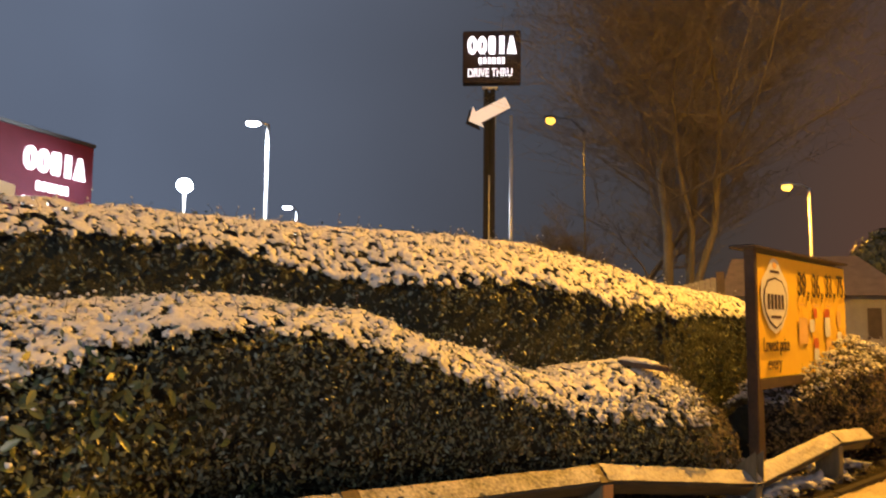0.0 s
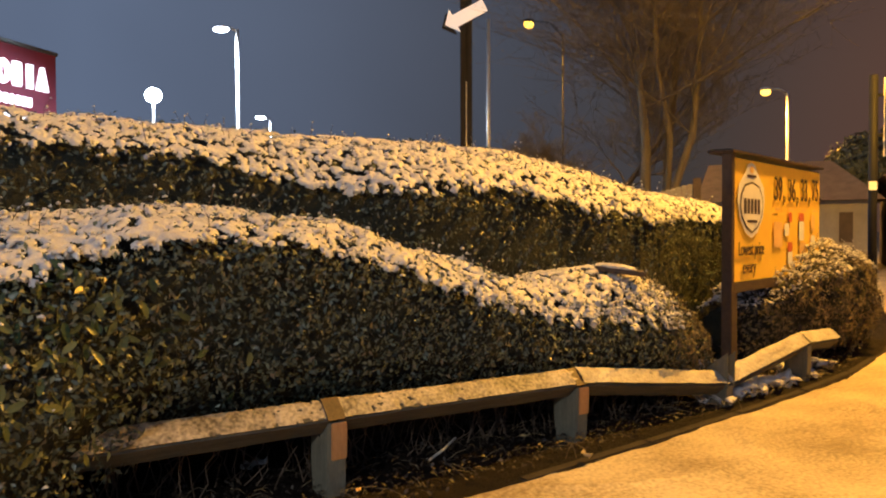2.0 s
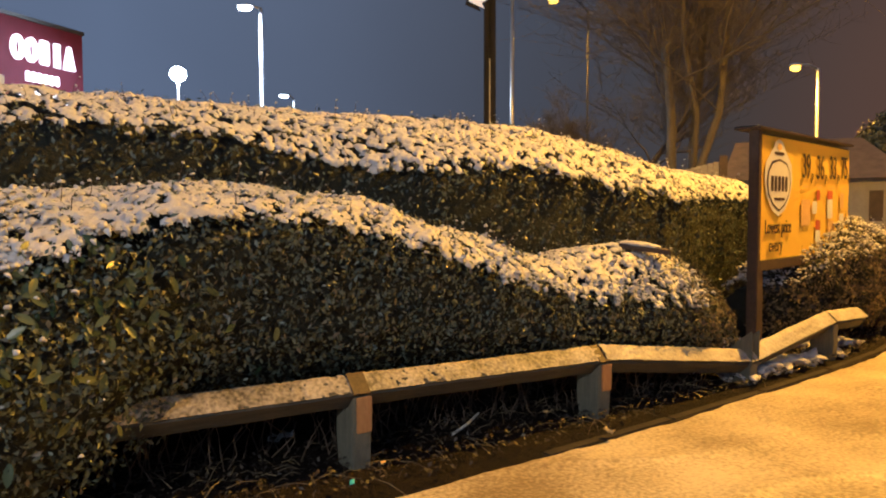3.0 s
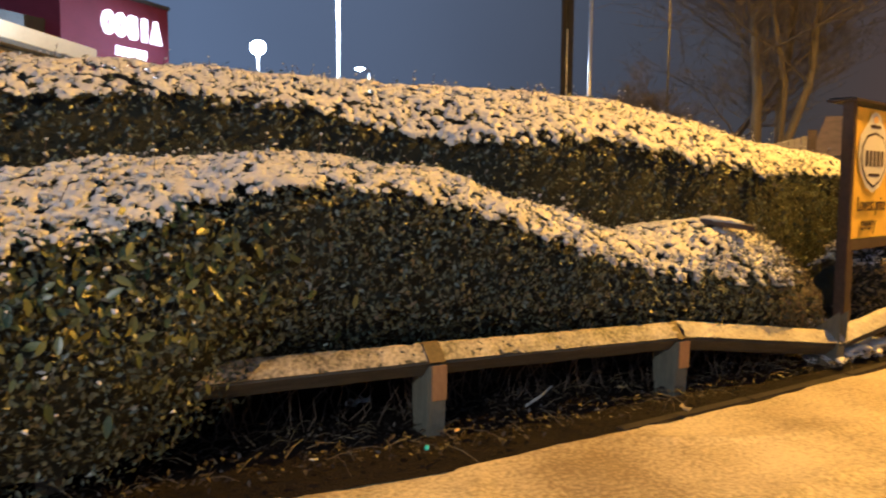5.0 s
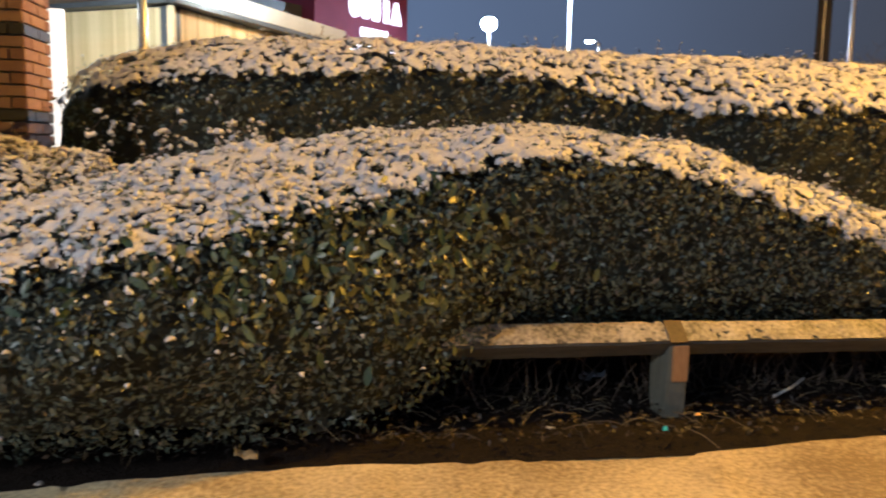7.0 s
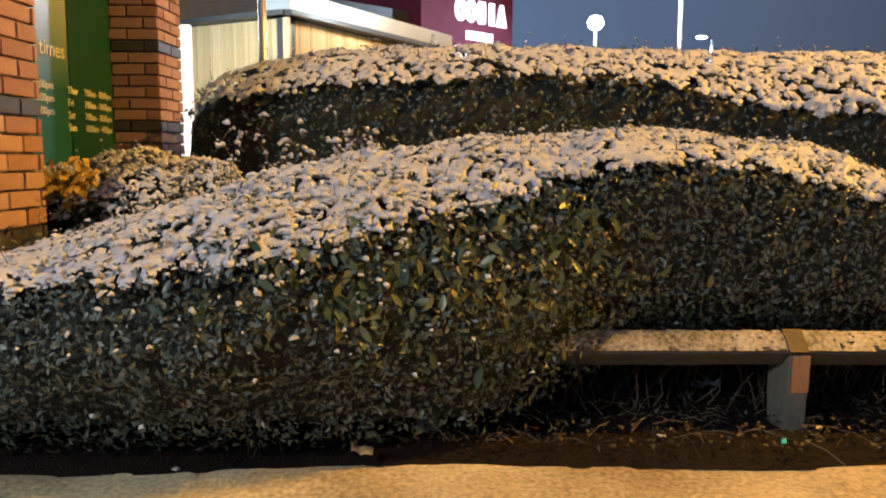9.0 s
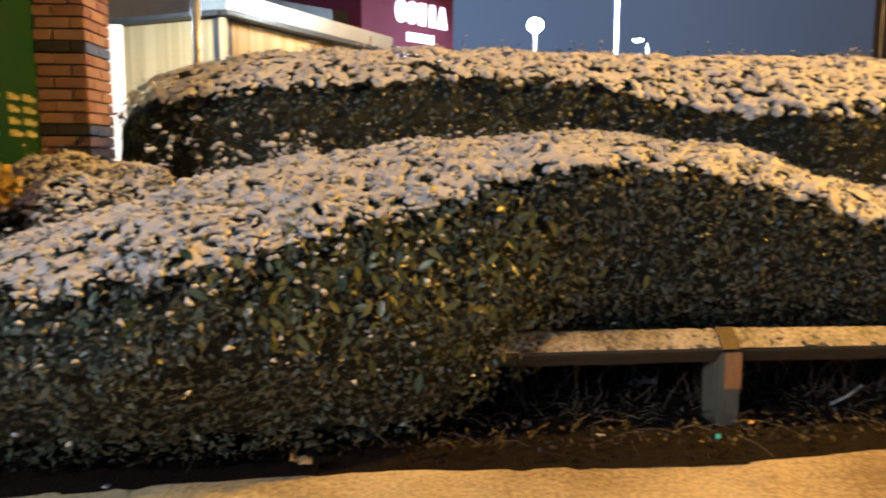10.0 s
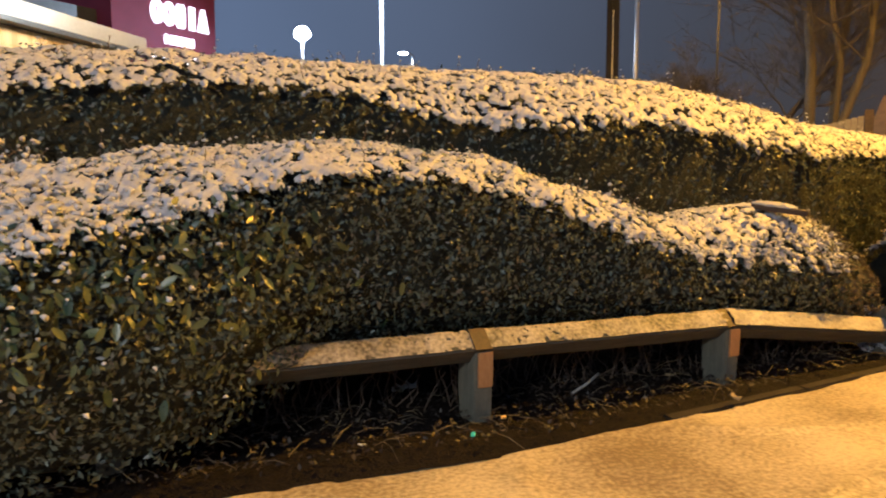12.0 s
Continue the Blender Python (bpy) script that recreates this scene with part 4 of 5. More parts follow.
# overhanging canopy with a lit white panel beneath it
bm = bmesh.new()
canopy_pts = [(-6.5, 6.0), (-2.6, 6.0), (-2.35, 7.4), (-2.85, 11.2), (-6.5, 12.4)]
vb = [bm.verts.new((x, y, TOP + 0.40)) for x, y in canopy_pts]
vt = [bm.verts.new((x, y, TOP + 0.72)) for x, y in canopy_pts]
bm.faces.new(vb[::-1])
bm.faces.new(vt)
for k in range(5):
    bm.faces.new((vb[k], vb[(k + 1) % 5], vt[(k + 1) % 5], vt[k]))
bmesh.ops.recalc_face_normals(bm, faces=bm.faces)
part("canopy", bm, FASCIA, kiosk, "grey canopy soffit")
part("lit_panel", box(-4.4, 8.6, 0.2, -3.20, 8.66, 2.50, 0.01), GLOW_PANEL, kiosk, "lit white panel")
bm = tube([(-1.86, 6.62, -0.1), (-1.86, 6.62, 3.3)], [0.036, 0.036], 16)
steel_post = tagged(link("steel_post", bm, STEEL, smooth=True), "slim round galvanised post behind the hedge", "post")

# ---- coffee building: maroon tower with lit sign, beside a dark block ----
fd = Vector((0.73, 0.68, 0)).normalized()
CM = Matrix.Translation((-0.50, 24.95, 0)) @ Matrix.Rotation(math.atan2(fd.y, fd.x), 4, "Z")
cafe = empty("cafe_building", CM, "maroon clad tower with glowing white sign shapes", "building")
part("tower", box(-1.35, 0.0, -0.1, 2.75, 4.5, 6.62, 0.01), MAROON, cafe)
part("parapet", box(-1.40, -0.04, 6.622, 2.80, 4.5, 6.74, 0.01), GUTTER, cafe)
part("side_block", box(-9.0, 0.6, -0.1, -1.352, 6.0, 5.6, 0.01), GUTTER, cafe)


def sign_shapes(parent, x0, z0, w, h, y, bold):
    """Five plain glowing shapes in a row: two rings, block, upright bar, wedge."""
    cw = w / 5
    t = h * bold
    for k in range(5):
        cx, cz = x0 + cw * (k + 0.5), z0 + h / 2
        bm = bmesh.new()
        if k < 2:
            n = 28
            span = (0, 360)
            pts = [radians(span[0] + (span[1] - span[0]) * i / n) for i in range(n + 1)]
            ro, ri = (cw * 0.48, h * 0.5), (cw * 0.48 - t, h * 0.5 - t)
            for a, b in zip(pts, pts[1:]):
                q = [(ro, a), (ro, b), (ri, b), (ri, a)]
                outline([(cx + r[0] * math.cos(s), cz + r[1] * math.sin(s)) for r, s in q], 0.08, bm)
        elif k == 2:
            outline([(cx - cw * 0.34, cz - h * 0.38), (cx - cw * 0.24, cz - h * 0.5), (cx + cw * 0.24, cz - h * 0.5), (cx + cw * 0.34, cz - h * 0.38), (cx + cw * 0.34, cz + h * 0.38), (cx + cw * 0.24, cz + h * 0.5), (cx - cw * 0.24, cz + h * 0.5), (cx - cw * 0.34, cz + h * 0.38)], 0.08, bm)
        elif k == 3:
            outline([(cx - t * 0.7, cz - h * 0.5), (cx + t * 0.7, cz - h * 0.5), (cx + t * 0.7, cz + h * 0.5), (cx - t * 0.7, cz + h * 0.5)], 0.08, bm)
        else:
            outline([(cx - cw * 0.48, cz - h * 0.5), (cx + cw * 0.48, cz - h * 0.5), (cx + t * 0.4, cz + h * 0.5), (cx - t * 0.4, cz + h * 0.5)], 0.08, bm)
        bmesh.ops.translate(bm, vec=(0, y, 0), verts=bm.verts)
        part("glowing_shape", bm, GLOW_SIGN, parent, "glowing white shape")


def sign_bars(parent, x0, z0, w, h, n, y, fill=0.72):
    for k in range(n):
        bm = outline(pill(x0 + w * k / n, z0, x0 + w * (k + fill) / n, z0 + h, min(h, w / n) * 0.18), 0.05)
        bmesh.ops.translate(bm, vec=(0, y, 0), verts=bm.verts)
        part("glowing_bar", bm, GLOW_SIGN, parent, "glowing white bar")


sign_shapes(cafe, 0.02, 5.42, 2.35, 0.72, -0.10, 0.20)
sign_bars(cafe, 0.52, 4.86, 1.28, 0.29, 6, -0.08, 0.62)
sign_bars(cafe, 0.05, 4.28, 1.0, 0.36, 5, -0.08)
sign_bars(cafe, 1.30, 4.28, 0.85, 0.36, 4, -0.08)

# ---- totem sign with arrow ----
TM = Matrix.Translation((11.62, 18.65, 0)) @ Matrix.Rotation(radians(-33), 4, "Z")
totem = empty("totem_sign", TM, "tall black twin-column totem with a maroon lit sign box", "sign")
part("column", box(-0.17, -0.08, -0.1, -0.03, 0.10, 7.98, 0.01), BLACKPAINT, totem)
part("column", box(0.03, -0.08, -0.1, 0.17, 0.10, 7.98, 0.01), BLACKPAINT, totem)
part("column_web", box(-0.029, 0.0, 0.0, 0.029, 0.03, 7.9), BLACKPAINT, totem)
part("cable_duct", box(-0.012, -0.03, 0.0, 0.012, -0.004, 5.4), STEEL, totem)
part("head_plate", box(-0.22, -0.10, 7.982, 0.26, 0.12, 8.05, 0.01), STEEL, totem)
tb = part("sign_box", box(-0.80, -0.14, 8.14, 0.92, 0.16, 9.74, 0.02), MAROON_DARK, totem, "dark maroon sign box")
sign_shapes(tb, -0.66, 9.02, 1.46, 0.52, -0.22, 0.19)
sign_bars(tb, -0.32, 8.72, 0.82, 0.18, 6, -0.19, 0.62)
words("DRIVE THRU", 0.36, GLOW_SIGN, tb, Matrix.Translation((-0.655, -0.16, 8.33)), "glowing white lettering", 0.66)
arrow_pts = [(-0.66, 0.02), (-0.36, 0.36), (-0.36, 0.17), (0.60, 0.17), (0.60, -0.19), (-0.36, -0.19), (-0.36, -0.36)]
ar = Matrix.Translation((0.0, -0.17, 7.28)) @ Matrix.Rotation(radians(-27), 4, "Y")
arrow = part("arrow_board", outline(arrow_pts, 0.05), GLOW_ARROW, totem, "white arrow board given a faint glow")
arrow.matrix_basis = ar
arrow2 = part("arrow_back", outline([(x - 0.12, z - 0.02) for x, z in arrow_pts], 0.04), BLACKPAINT, totem, "black shadow board")
arrow2.matrix_basis = Matrix.Translation((0, 0.07, 0)) @ ar


# ---- lamp posts ----
def lamp_post(place, head, height, mat, face, label, group, r=0.07, head_size=(0.55, 0.26, 0.11)):
    x, y = place
    m = Matrix.Translation((x, y, 0))
    ob = empty("street_lamp", m, label, "street lamp", group)
    hx, hy, hz = head[0] - x, head[1] - y, head[2]
    part("column", tube([(0, 0, -0.1), (0, 0, 1.2), (0, 0, 1.25), (0, 0, height)], [r * 1.5, r * 1.5, r, r * 0.75], 14), mat, ob, smooth=True)
    arm = [(0, 0, height - 0.05), (hx * 0.4, hy * 0.4, max(height, hz) + 0.02), (hx, hy, hz + 0.05)]
    part("arm", tube(arm, [r * 0.6, r * 0.5, r * 0.45], 10), mat, ob, smooth=True)
    bm = bmesh.new()
    bmesh.ops.create_uvsphere(bm, u_segments=20, v_segments=12, radius=1)
    for v in bm.verts:
        v.co = Vector((v.co.x * head_size[0] / 2, v.co.y * head_size[1] / 2, v.co.z * head_size[2] / 2 if v.co.z > 0 else v.co.z * 0.02))
    yaw = math.atan2(hy, hx)
    hd = part("lantern", bm, mat, ob, smooth=True)
    hd.matrix_basis = Matrix.Translation((hx, hy, hz + 0.03)) @ Matrix.Rotation(yaw, 4, "Z")
    bm = bmesh.new()
    bmesh.ops.create_uvsphere(bm, u_segments=20, v_segments=12, radius=1)
    for v in bm.verts:
        v.co = Vector((v.co.x * head_size[0] * 0.42, v.co.y * head_size[1] * 0.42, v.co.z * head_size[2] * 0.75 - head_size[2] * 0.55))
    part("lens", bm, face, hd, "glowing lens", smooth=True)
    return ob


def globe_lamp(place, height, radius):
    ob = empty("street_lamp", Matrix.Translation((*place, 0)), "pale steel car park lamp with a round white lantern", "street lamp", "car park lamps")
    part("column", tube([(0, 0, -0.1), (0, 0, 1.2), (0, 0, 1.25), (0, 0, height - radius * 0.8)], [0.15, 0.15, 0.10, 0.09], 14), STEEL, ob, smooth=True)
    bm = bmesh.new()
    bmesh.ops.create_uvsphere(bm, u_segments=24, v_segments=16, radius=radius)
    for v in bm.verts:
        v.co.z = v.co.z * 0.9 + height
    part("globe", bm, GLOW_LED, ob, "glowing white globe", smooth=True)


lamp_post((6.50, 24.14), (6.05, 24.35, 7.52), 7.50, STEEL, GLOW_LED, "pale steel car park lamp with a white lantern", "car park lamps")
lamp_post((11.93, 38.18), (11.45, 38.3, 6.98), 6.86, STEEL, GLOW_LED, "pale steel car park lamp with a white lantern", "car park lamps")
globe_lamp((6.47, 39.5), 7.85, 0.40)
lamp_post((17.9, 22.0), (16.69, 22.48, 8.72), 8.3, BLACKPAINT, GLOW_SODIUM, "dark street lamp with an orange sodium lantern", "street lamps", 0.035, (0.46, 0.24, 0.20))
lamp_post((28.5, 20.3), (27.95, 20.95, 7.02), 6.88, STEEL, GLOW_SODIUM, "grey street lamp with an orange sodium lantern", "street lamps", 0.08, (0.5, 0.26, 0.2))
lamp_post((9.6, 2.0), (8.3, 3.3, 8.05), 8.1, STEEL, GLOW_SODIUM, "grey street lamp with an orange sodium lantern", "street lamps", 0.08, (0.75, 0.32, 0.18))
# made-up post and lantern for the front-left fill spot
lamp_post((-4.2, -2.9), (-4.2, -2.0, 3.6), 3.55, STEEL, GLOW_LED, "unseen steel post added to carry the fill lamp", "car park lamps", 0.07, (0.55, 0.26, 0.11))
bm = tube([(12.19, 18.36, -0.1), (12.19, 18.36, 7.2)], [0.06, 0.05], 12)
thin_pole = tagged(link("signal_column", bm, STEEL, smooth=True), "slim bare grey column behind the totem", "pole")

# ---- traffic signal ----
TSM = Matrix.Translation((10.40, 6.10, 0)) @ Matrix.Rotation(radians(-58), 4, "Z")
signal = empty("traffic_signal", TSM, "black traffic signal showing red on a dark post", "traffic light")
part("post", tube([(0, 0, -0.1), (0, 0, 3.2)], [0.057, 0.057], 14), BLACKPAINT, signal, smooth=True)
bb = part("backing_board", outline(pill(0.12, 2.08, 0.50, 3.16, 0.05), 0.015), BLACKPAINT, signal, "black backing board")
for x0, z0, x1, z1 in ((0.12, 2.08, 0.145, 3.16), (0.475, 2.08, 0.50, 3.16), (0.146, 2.08, 0.474, 2.105), (0.146, 3.135, 0.474, 3.16)):
    part("white_border", box(x0, -0.006, z0, x1, -0.002, z1), WHITE, bb, "white border")
for k, (z, mat) in enumerate(((2.93, GLOW_RED), (2.62, LENSDARK), (2.31, LENSDARK))):
    hd = part("signal_head", box(0.17, -0.14, z - 0.145, 0.45, -0.008, z + 0.145, 0.02), BLACKPAINT, signal)
    bm = bmesh.new()
    bmesh.ops.create_uvsphere(bm, u_segments=20, v_segments=10, radius=0.10)
    for v in bm.verts:
        v.co.y *= 0.25
    bmesh.ops.translate(bm, vec=(0.31, -0.145, z), verts=bm.verts)
    part("lens", bm, mat, hd, "glowing red lens" if k == 0 else "dark lens", smooth=True)
    bm = bmesh.new()
    n = 16
    for a, b in zip(range(n), range(1, n + 1)):
        t0, t1 = radians(-20 + 220 * a / n), radians(-20 + 220 * b / n)
        q = [bm.verts.new((0.31 + 0.115 * math.cos(t), y, z + 0.115 * math.sin(t))) for t, y in ((t0, -0.141), (t1, -0.141), (t1, -0.27), (t0, -0.27))]
        bm.faces.new(q)
    bmesh.ops.solidify(bm, geom=bm.faces[:], thickness=0.005)
    part("visor", bm, BLACKPAINT, hd)
for z in (2.35, 2.9):
    part("bracket", box(0.0, -0.02, z, 0.12, 0.02, z + 0.04), BLACKPAINT, signal)
part("label_plate", outline(pill(-0.05, 1.62, 0.05, 1.74, 0.01), 0.004), WHITE, signal).location = (0, -0.062, 0)
bm = tube([(0, 0, -0.1), (0, 0, 0.82), (0, 0, 0.9)], [0.075, 0.075, 0.05], 14)
bollard = tagged(link("bollard", bm, PLASTICYELLOW, smooth=True), "small yellow plastic bollard by the road", "bollard")
bollard.location = (9.05, 4.95, 0)

# ---- bare trees ----


def bare_tree(place, height, trunk_r, seed, label, stems=1, spread=0.45):
    rnd = random.Random(seed)
    ob = empty("bare_tree", Matrix.Translation(place), label, "tree", "bare trees")
    tbm, bbm = bmesh.new(), bmesh.new()

    def limb(p, d, length, r, level):
        pts, rad = [p], [r]
        n = 5 if level < 3 else 3
        q, dd = p.copy(), d.copy()
        for i in range(n):
            dd = (dd + Vector((rnd.gauss(0, 0.14), rnd.gauss(0, 0.14), 0.07 if level else 0.03))).normalized()
            q = q + dd * length / n
            pts.append(q.copy())
            rad.append(r * (1 - 0.62 * (i + 1) / n))
        tube(pts, rad, (9, 7, 5, 4, 3, 3)[level], tbm if level == 0 else bbm, False)
        if level >= 4:
            return
        kids = (14, 9, 7, 5, 0)[level]
        for k in range(kids):
            f = rnd.uniform(0.4 if level == 0 else 0.2, 1.0)
            i = min(int(f * n), n - 1)
            base = pts[i].lerp(pts[i + 1], f * n - i)
            ax = Vector((rnd.gauss(0, 1), rnd.gauss(0, 1), rnd.gauss(0, 0.4))).normalized()
            nd = (dd * (1 - spread) + ax * (spread + (0.1 if level == 0 else 0.25)) + Vector((0, 0, 0.12))).normalized()
            limb(base, nd, length * rnd.uniform(0.42, 0.62), max(rad[i] * rnd.uniform(0.19, 0.32) if level == 0 else rad[i] * rnd.uniform(0.3, 0.45), 0.0045), level + 1)

    for s in range(stems):
        d = Vector((rnd.gauss(0, 0.07), rnd.gauss(0, 0.07), 1)).normalized()
        limb(Vector((0.35 * s - 0.15 * stems, rnd.gauss(0, 0.1), -0.1)), d, height * rnd.uniform(0.6, 0.75), trunk_r * (1 - 0.18 * s), 0)
    part("trunk", tbm, BARK, ob, smooth=True)
    tagged(part("crown", bbm, TWIGBARK, ob, "bare winter twigs"), kind="stuff")
    return ob


bare_tree((14.35, 14.0, 0), 13.0, 0.15, 3, "large bare tree lit orange by street lamps", 3, 0.55)
bare_tree((13.55, 14.8, 0), 8.5, 0.12, 8, "slender bare tree behind the hedge", 1)
bare_tree((12.9, 16.8, 0), 3.6, 0.05, 31, "thin bare scrub tree behind the hedge", 2)
bare_tree((16.2, 15.4, 0), 12.0, 0.14, 43, "bare tree with spreading twigs", 1, 0.55)

# ---- fence, house and dark bush across the road ----
fence = empty("fence", Matrix.Translation((14.31, 12.6, 0)) @ Matrix.Rotation(radians(132), 4, "Z"), "pale sloping fence panel beside a dark post", "fence")
part("post", box(-0.09, -0.09, -0.1, 0.09, 0.09, 2.33, 0.01), BROWNPAINT, fence)
for k in range(8):
    x0 = 0.10 + k * 0.125
    part("fence_board", box(x0, -0.02, 0, x0 + 0.118, 0.02, 2.22 - 0.25 * x0, 0.004), DULLWALL, fence)

HM = Matrix.Translation((20.4, 13.6, 0)) @ Matrix.Rotation(radians(-57), 4, "Z")
house = empty("house", HM, "low pale rendered house with a tiled roof across the road", "house")
part("wall", box(-3.0, 0, -0.1, 1.55, 5, 1.95), DULLWALL, house)
bm = bmesh.new()
rp = [(-3.3, -0.3, 1.95), (1.75, -0.3, 1.95), (1.75, 5.3, 1.95), (-3.3, 5.3, 1.95), (-3.3, 2.5, 3.3), (0.4, 2.5, 3.3)]
rv = [bm.verts.new(p) for p in rp]
for f in ((0, 1, 5, 4), (1, 2, 5), (2, 3, 4, 5), (3, 0, 4), (0, 3, 2, 1)):
    bm.faces.new([rv[i] for i in f])
bmesh.ops.recalc_face_normals(bm, faces=bm.faces)
part("roof", bm, ROOFTILE, house)
part("door", box(0.60, -0.03, 0, 0.95, -0.002, 1.6, 0.005), BROWNPAINT, house)
part("low_wall", box(-3.0, -1.2, -0.1, 1.5, -1.0, 0.75, 0.01), DULLWALL, house)
H2 = Matrix.Translation((21.2, 11.6, 0)) @ Matrix.Rotation(radians(-57), 4, "Z")
house2 = empty("house", H2, "brick house with a bay window and tiled roof across the road", "house")
part("wall", box(-0.2, 0, -0.1, 7.0, 6, 2.55), ROOFTILE, house2)
bm = bmesh.new()
rv = [bm.verts.new(p) for p in [(-0.5, -0.4, 2.55), (7.4, -0.4, 2.55), (7.4, 6.4, 2.55), (-0.5, 6.4, 2.55), (2.6, 3, 4.6), (4.5, 3, 4.6)]]
for f in ((0, 1, 5, 4), (1, 2, 5), (2, 3, 4, 5), (3, 0, 4), (0, 3, 2, 1)):
    bm.faces.new([rv[i] for i in f])
bmesh.ops.recalc_face_normals(bm, faces=bm.faces)
part("roof", bm, ROOFTILE, house2)
win = part("window", box(0.1, -0.05, 1.05, 1.7, -0.002, 2.1, 0.01), DULLWALL, house2)
part("pane", box(0.2, -0.06, 1.15, 0.88, -0.052, 2.0), LENSDARK, win)
part("pane", box(0.95, -0.06, 1.15, 1.6, -0.052, 2.0), LENSDARK, win)
part("pale_band", box(-0.25, -0.06, 0.75, 7.0, -0.004, 0.9, 0.01), DULLWALL, house2)

rng = np.random.default_rng(77)
bush = tagged(new("bush"), "large dark rounded evergreen bush across the road", "bush")
u = rng.normal(0, 1, (5200, 3))
u /= np.linalg.norm(u, axis=1, keepdims=True)
u[:, 2] = np.abs(u[:, 2])
lump = 1 + 0.14 * patchy(u, 2.5, 4) + 0.1 * patchy(u, 6, 9)
pp = u * lump[:, None] * np.array([1.5, 1.5, 1.9]) * (0.8 + 0.2 * rng.random((5200, 1))) + np.array([24.2, 14.4, 2.35])
tagged(leaf_cloud("crown", pp, u, 0.16, rng, LEAF, bush, wide=0.6, depth=0.2), kind="stuff")
bm = tube([(24.2, 14.4, -0.1), (24.2, 14.4, 2.6)], [0.16, 0.1], 10)
part("trunk", bm, BARK, bush)

# ---- low shrub in front of the shop, with yellow leaves ----
rng = np.random.default_rng(99)
shrub_table = [
    (-2.45, 3.45, 0.05, 3.42, 0.45, 3.45, 0.78, 3.65, 0.90, 4.00, 0.05),
    (-2.0, 3.35, 0.05, 3.30, 0.50, 3.33, 0.86, 3.60, 1.00, 4.05, 0.05),
    (-1.6, 3.20, 0.05, 3.16, 0.55, 3.19, 0.88, 3.55, 1.05, 4.05, 0.05),
    (-1.3, 3.24, 0.05, 3.20, 0.55, 3.24, 0.84, 3.55, 0.98, 3.95, 0.05),
    (-1.1, 3.34, 0.05, 3.32, 0.45, 3.34, 0.70, 3.55, 0.84, 3.85, 0.05),
]
shrub, shrub_loft = hedge(shrub_table, "loose low shrub with thin twigs dusted with snow beside the shop", 14, 8500, 9000, 0.036, 0.013, snow_from=0.0, wob=0.09, sprigs=240, sheet=False, top_clumps=1.0)
low_table = [
    (-3.4, 2.45, 0.05, 2.42, 0.30, 2.46, 0.52, 2.75, 0.60, 3.10, 0.05),
    (-2.5, 2.62, 0.05, 2.60, 0.35, 2.62, 0.62, 2.85, 0.74, 3.10, 0.05),
    (-1.95, 2.75, 0.05, 2.72, 0.40, 2.74, 0.70, 2.92, 0.80, 3.10, 0.05),
    (-1.7, 2.85, 0.05, 2.85, 0.35, 2.86, 0.62, 2.96, 0.70, 3.08, 0.05),
]
low_shrub, low_loft = hedge(low_table, "twiggy brown shrub against the brick pillar, almost free of snow", 15, 5000, 120, 0.036, 0.012, snow_from=0.85, wob=0.07, sprigs=120, sheet=False)
yellow_plant = tagged(new("yellow_plant"), "small plant with large yellow leaves by the green panel", "plant")
p = np.array([-1.86, 3.32, 0.93]) + rng.normal(0, 1, (120, 3)) * np.array([0.06, 0.07, 0.04])
n = rng.normal(0, 0.5, (120, 3)) + np.array([0.2, -0.6, 0.7])
n /= np.linalg.norm(n, axis=1, keepdims=True)
YLEAF = leaf_material("yellow_leaf", [(0.0, (0.40, 0.26, 0.02)), (0.6, (0.62, 0.42, 0.03)), (1.0, (0.72, 0.55, 0.08))], 0.5)
tagged(leaf_cloud("leaves", p, n, 0.06, rng, YLEAF, yellow_plant, wide=0.6), kind="stuff")

# tall stray shoots with snow on them behind the front hedge
rng = np.random.default_rng(27)
stray = tagged(new("stray_shoots"), "upright stray shoots tipped with snow behind the hedge", "shoots", kind="stuff")
bm = bmesh.new()
tips = []
for k in range(14):
    q = Vector((rng.uniform(-1.15, -0.35), rng.uniform(3.15, 3.35), 0.9))
    h = rng.uniform(0.18, 0.34)
    pts = [q + Vector((rng.normal(0, 0.015) * s, rng.normal(0, 0.015) * s, h * s / 4)) for s in range(5)]
    tube(pts, [0.003, 0.0026, 0.0022, 0.0018, 0.0012], 4, bm, False)
    for s in (2, 3, 4):
        for _ in range(3):
            tips.append(np.array(pts[s]) + rng.normal(0, 0.014, 3))
part("stem", bm, TWIG, stray)
tips = np.array(tips)
tagged(clump_cloud("shoot_snow", tips, np.tile([0, 0, 1.0], (len(tips), 1)), 0.010, rng, stray, flat=0.8), kind="stuff")

# larger laurel leaves showing in the face of the front hedge
rng = np.random.default_rng(31)
p, n = front_loft.scatter(rng, 60000, lambda p, n, r: (n[:, 1] < -0.5) & (r.random(len(p)) < 0.55 * np.exp(-((p[:, 0] + 0.18) / 0.5) ** 2 - ((p[:, 2] - 0.72) / 0.2) ** 2)))
al, ac, nn = frames_from(n, rng, -0.9)
big = bpy.data.meshes.new("laurel_leaf")
V, F = [], []
for i in range(6):
    f = i / 5
    w = 0.5 * 0.42 * math.sin(math.pi * min(1, 0.08 + 0.92 * f)) ** 0.8
    V += [(f, -w, 0.10 * w - 0.12 * f * f), (f, 0, -0.12 * f * f - 0.02), (f, w, 0.10 * w - 0.12 * f * f)]
for i in range(5):
    a = 3 * i
    F += [(a, a + 3, a + 4, a + 1), (a + 1, a + 4, a + 5, a + 2)]
big.from_pydata(V, [], F)
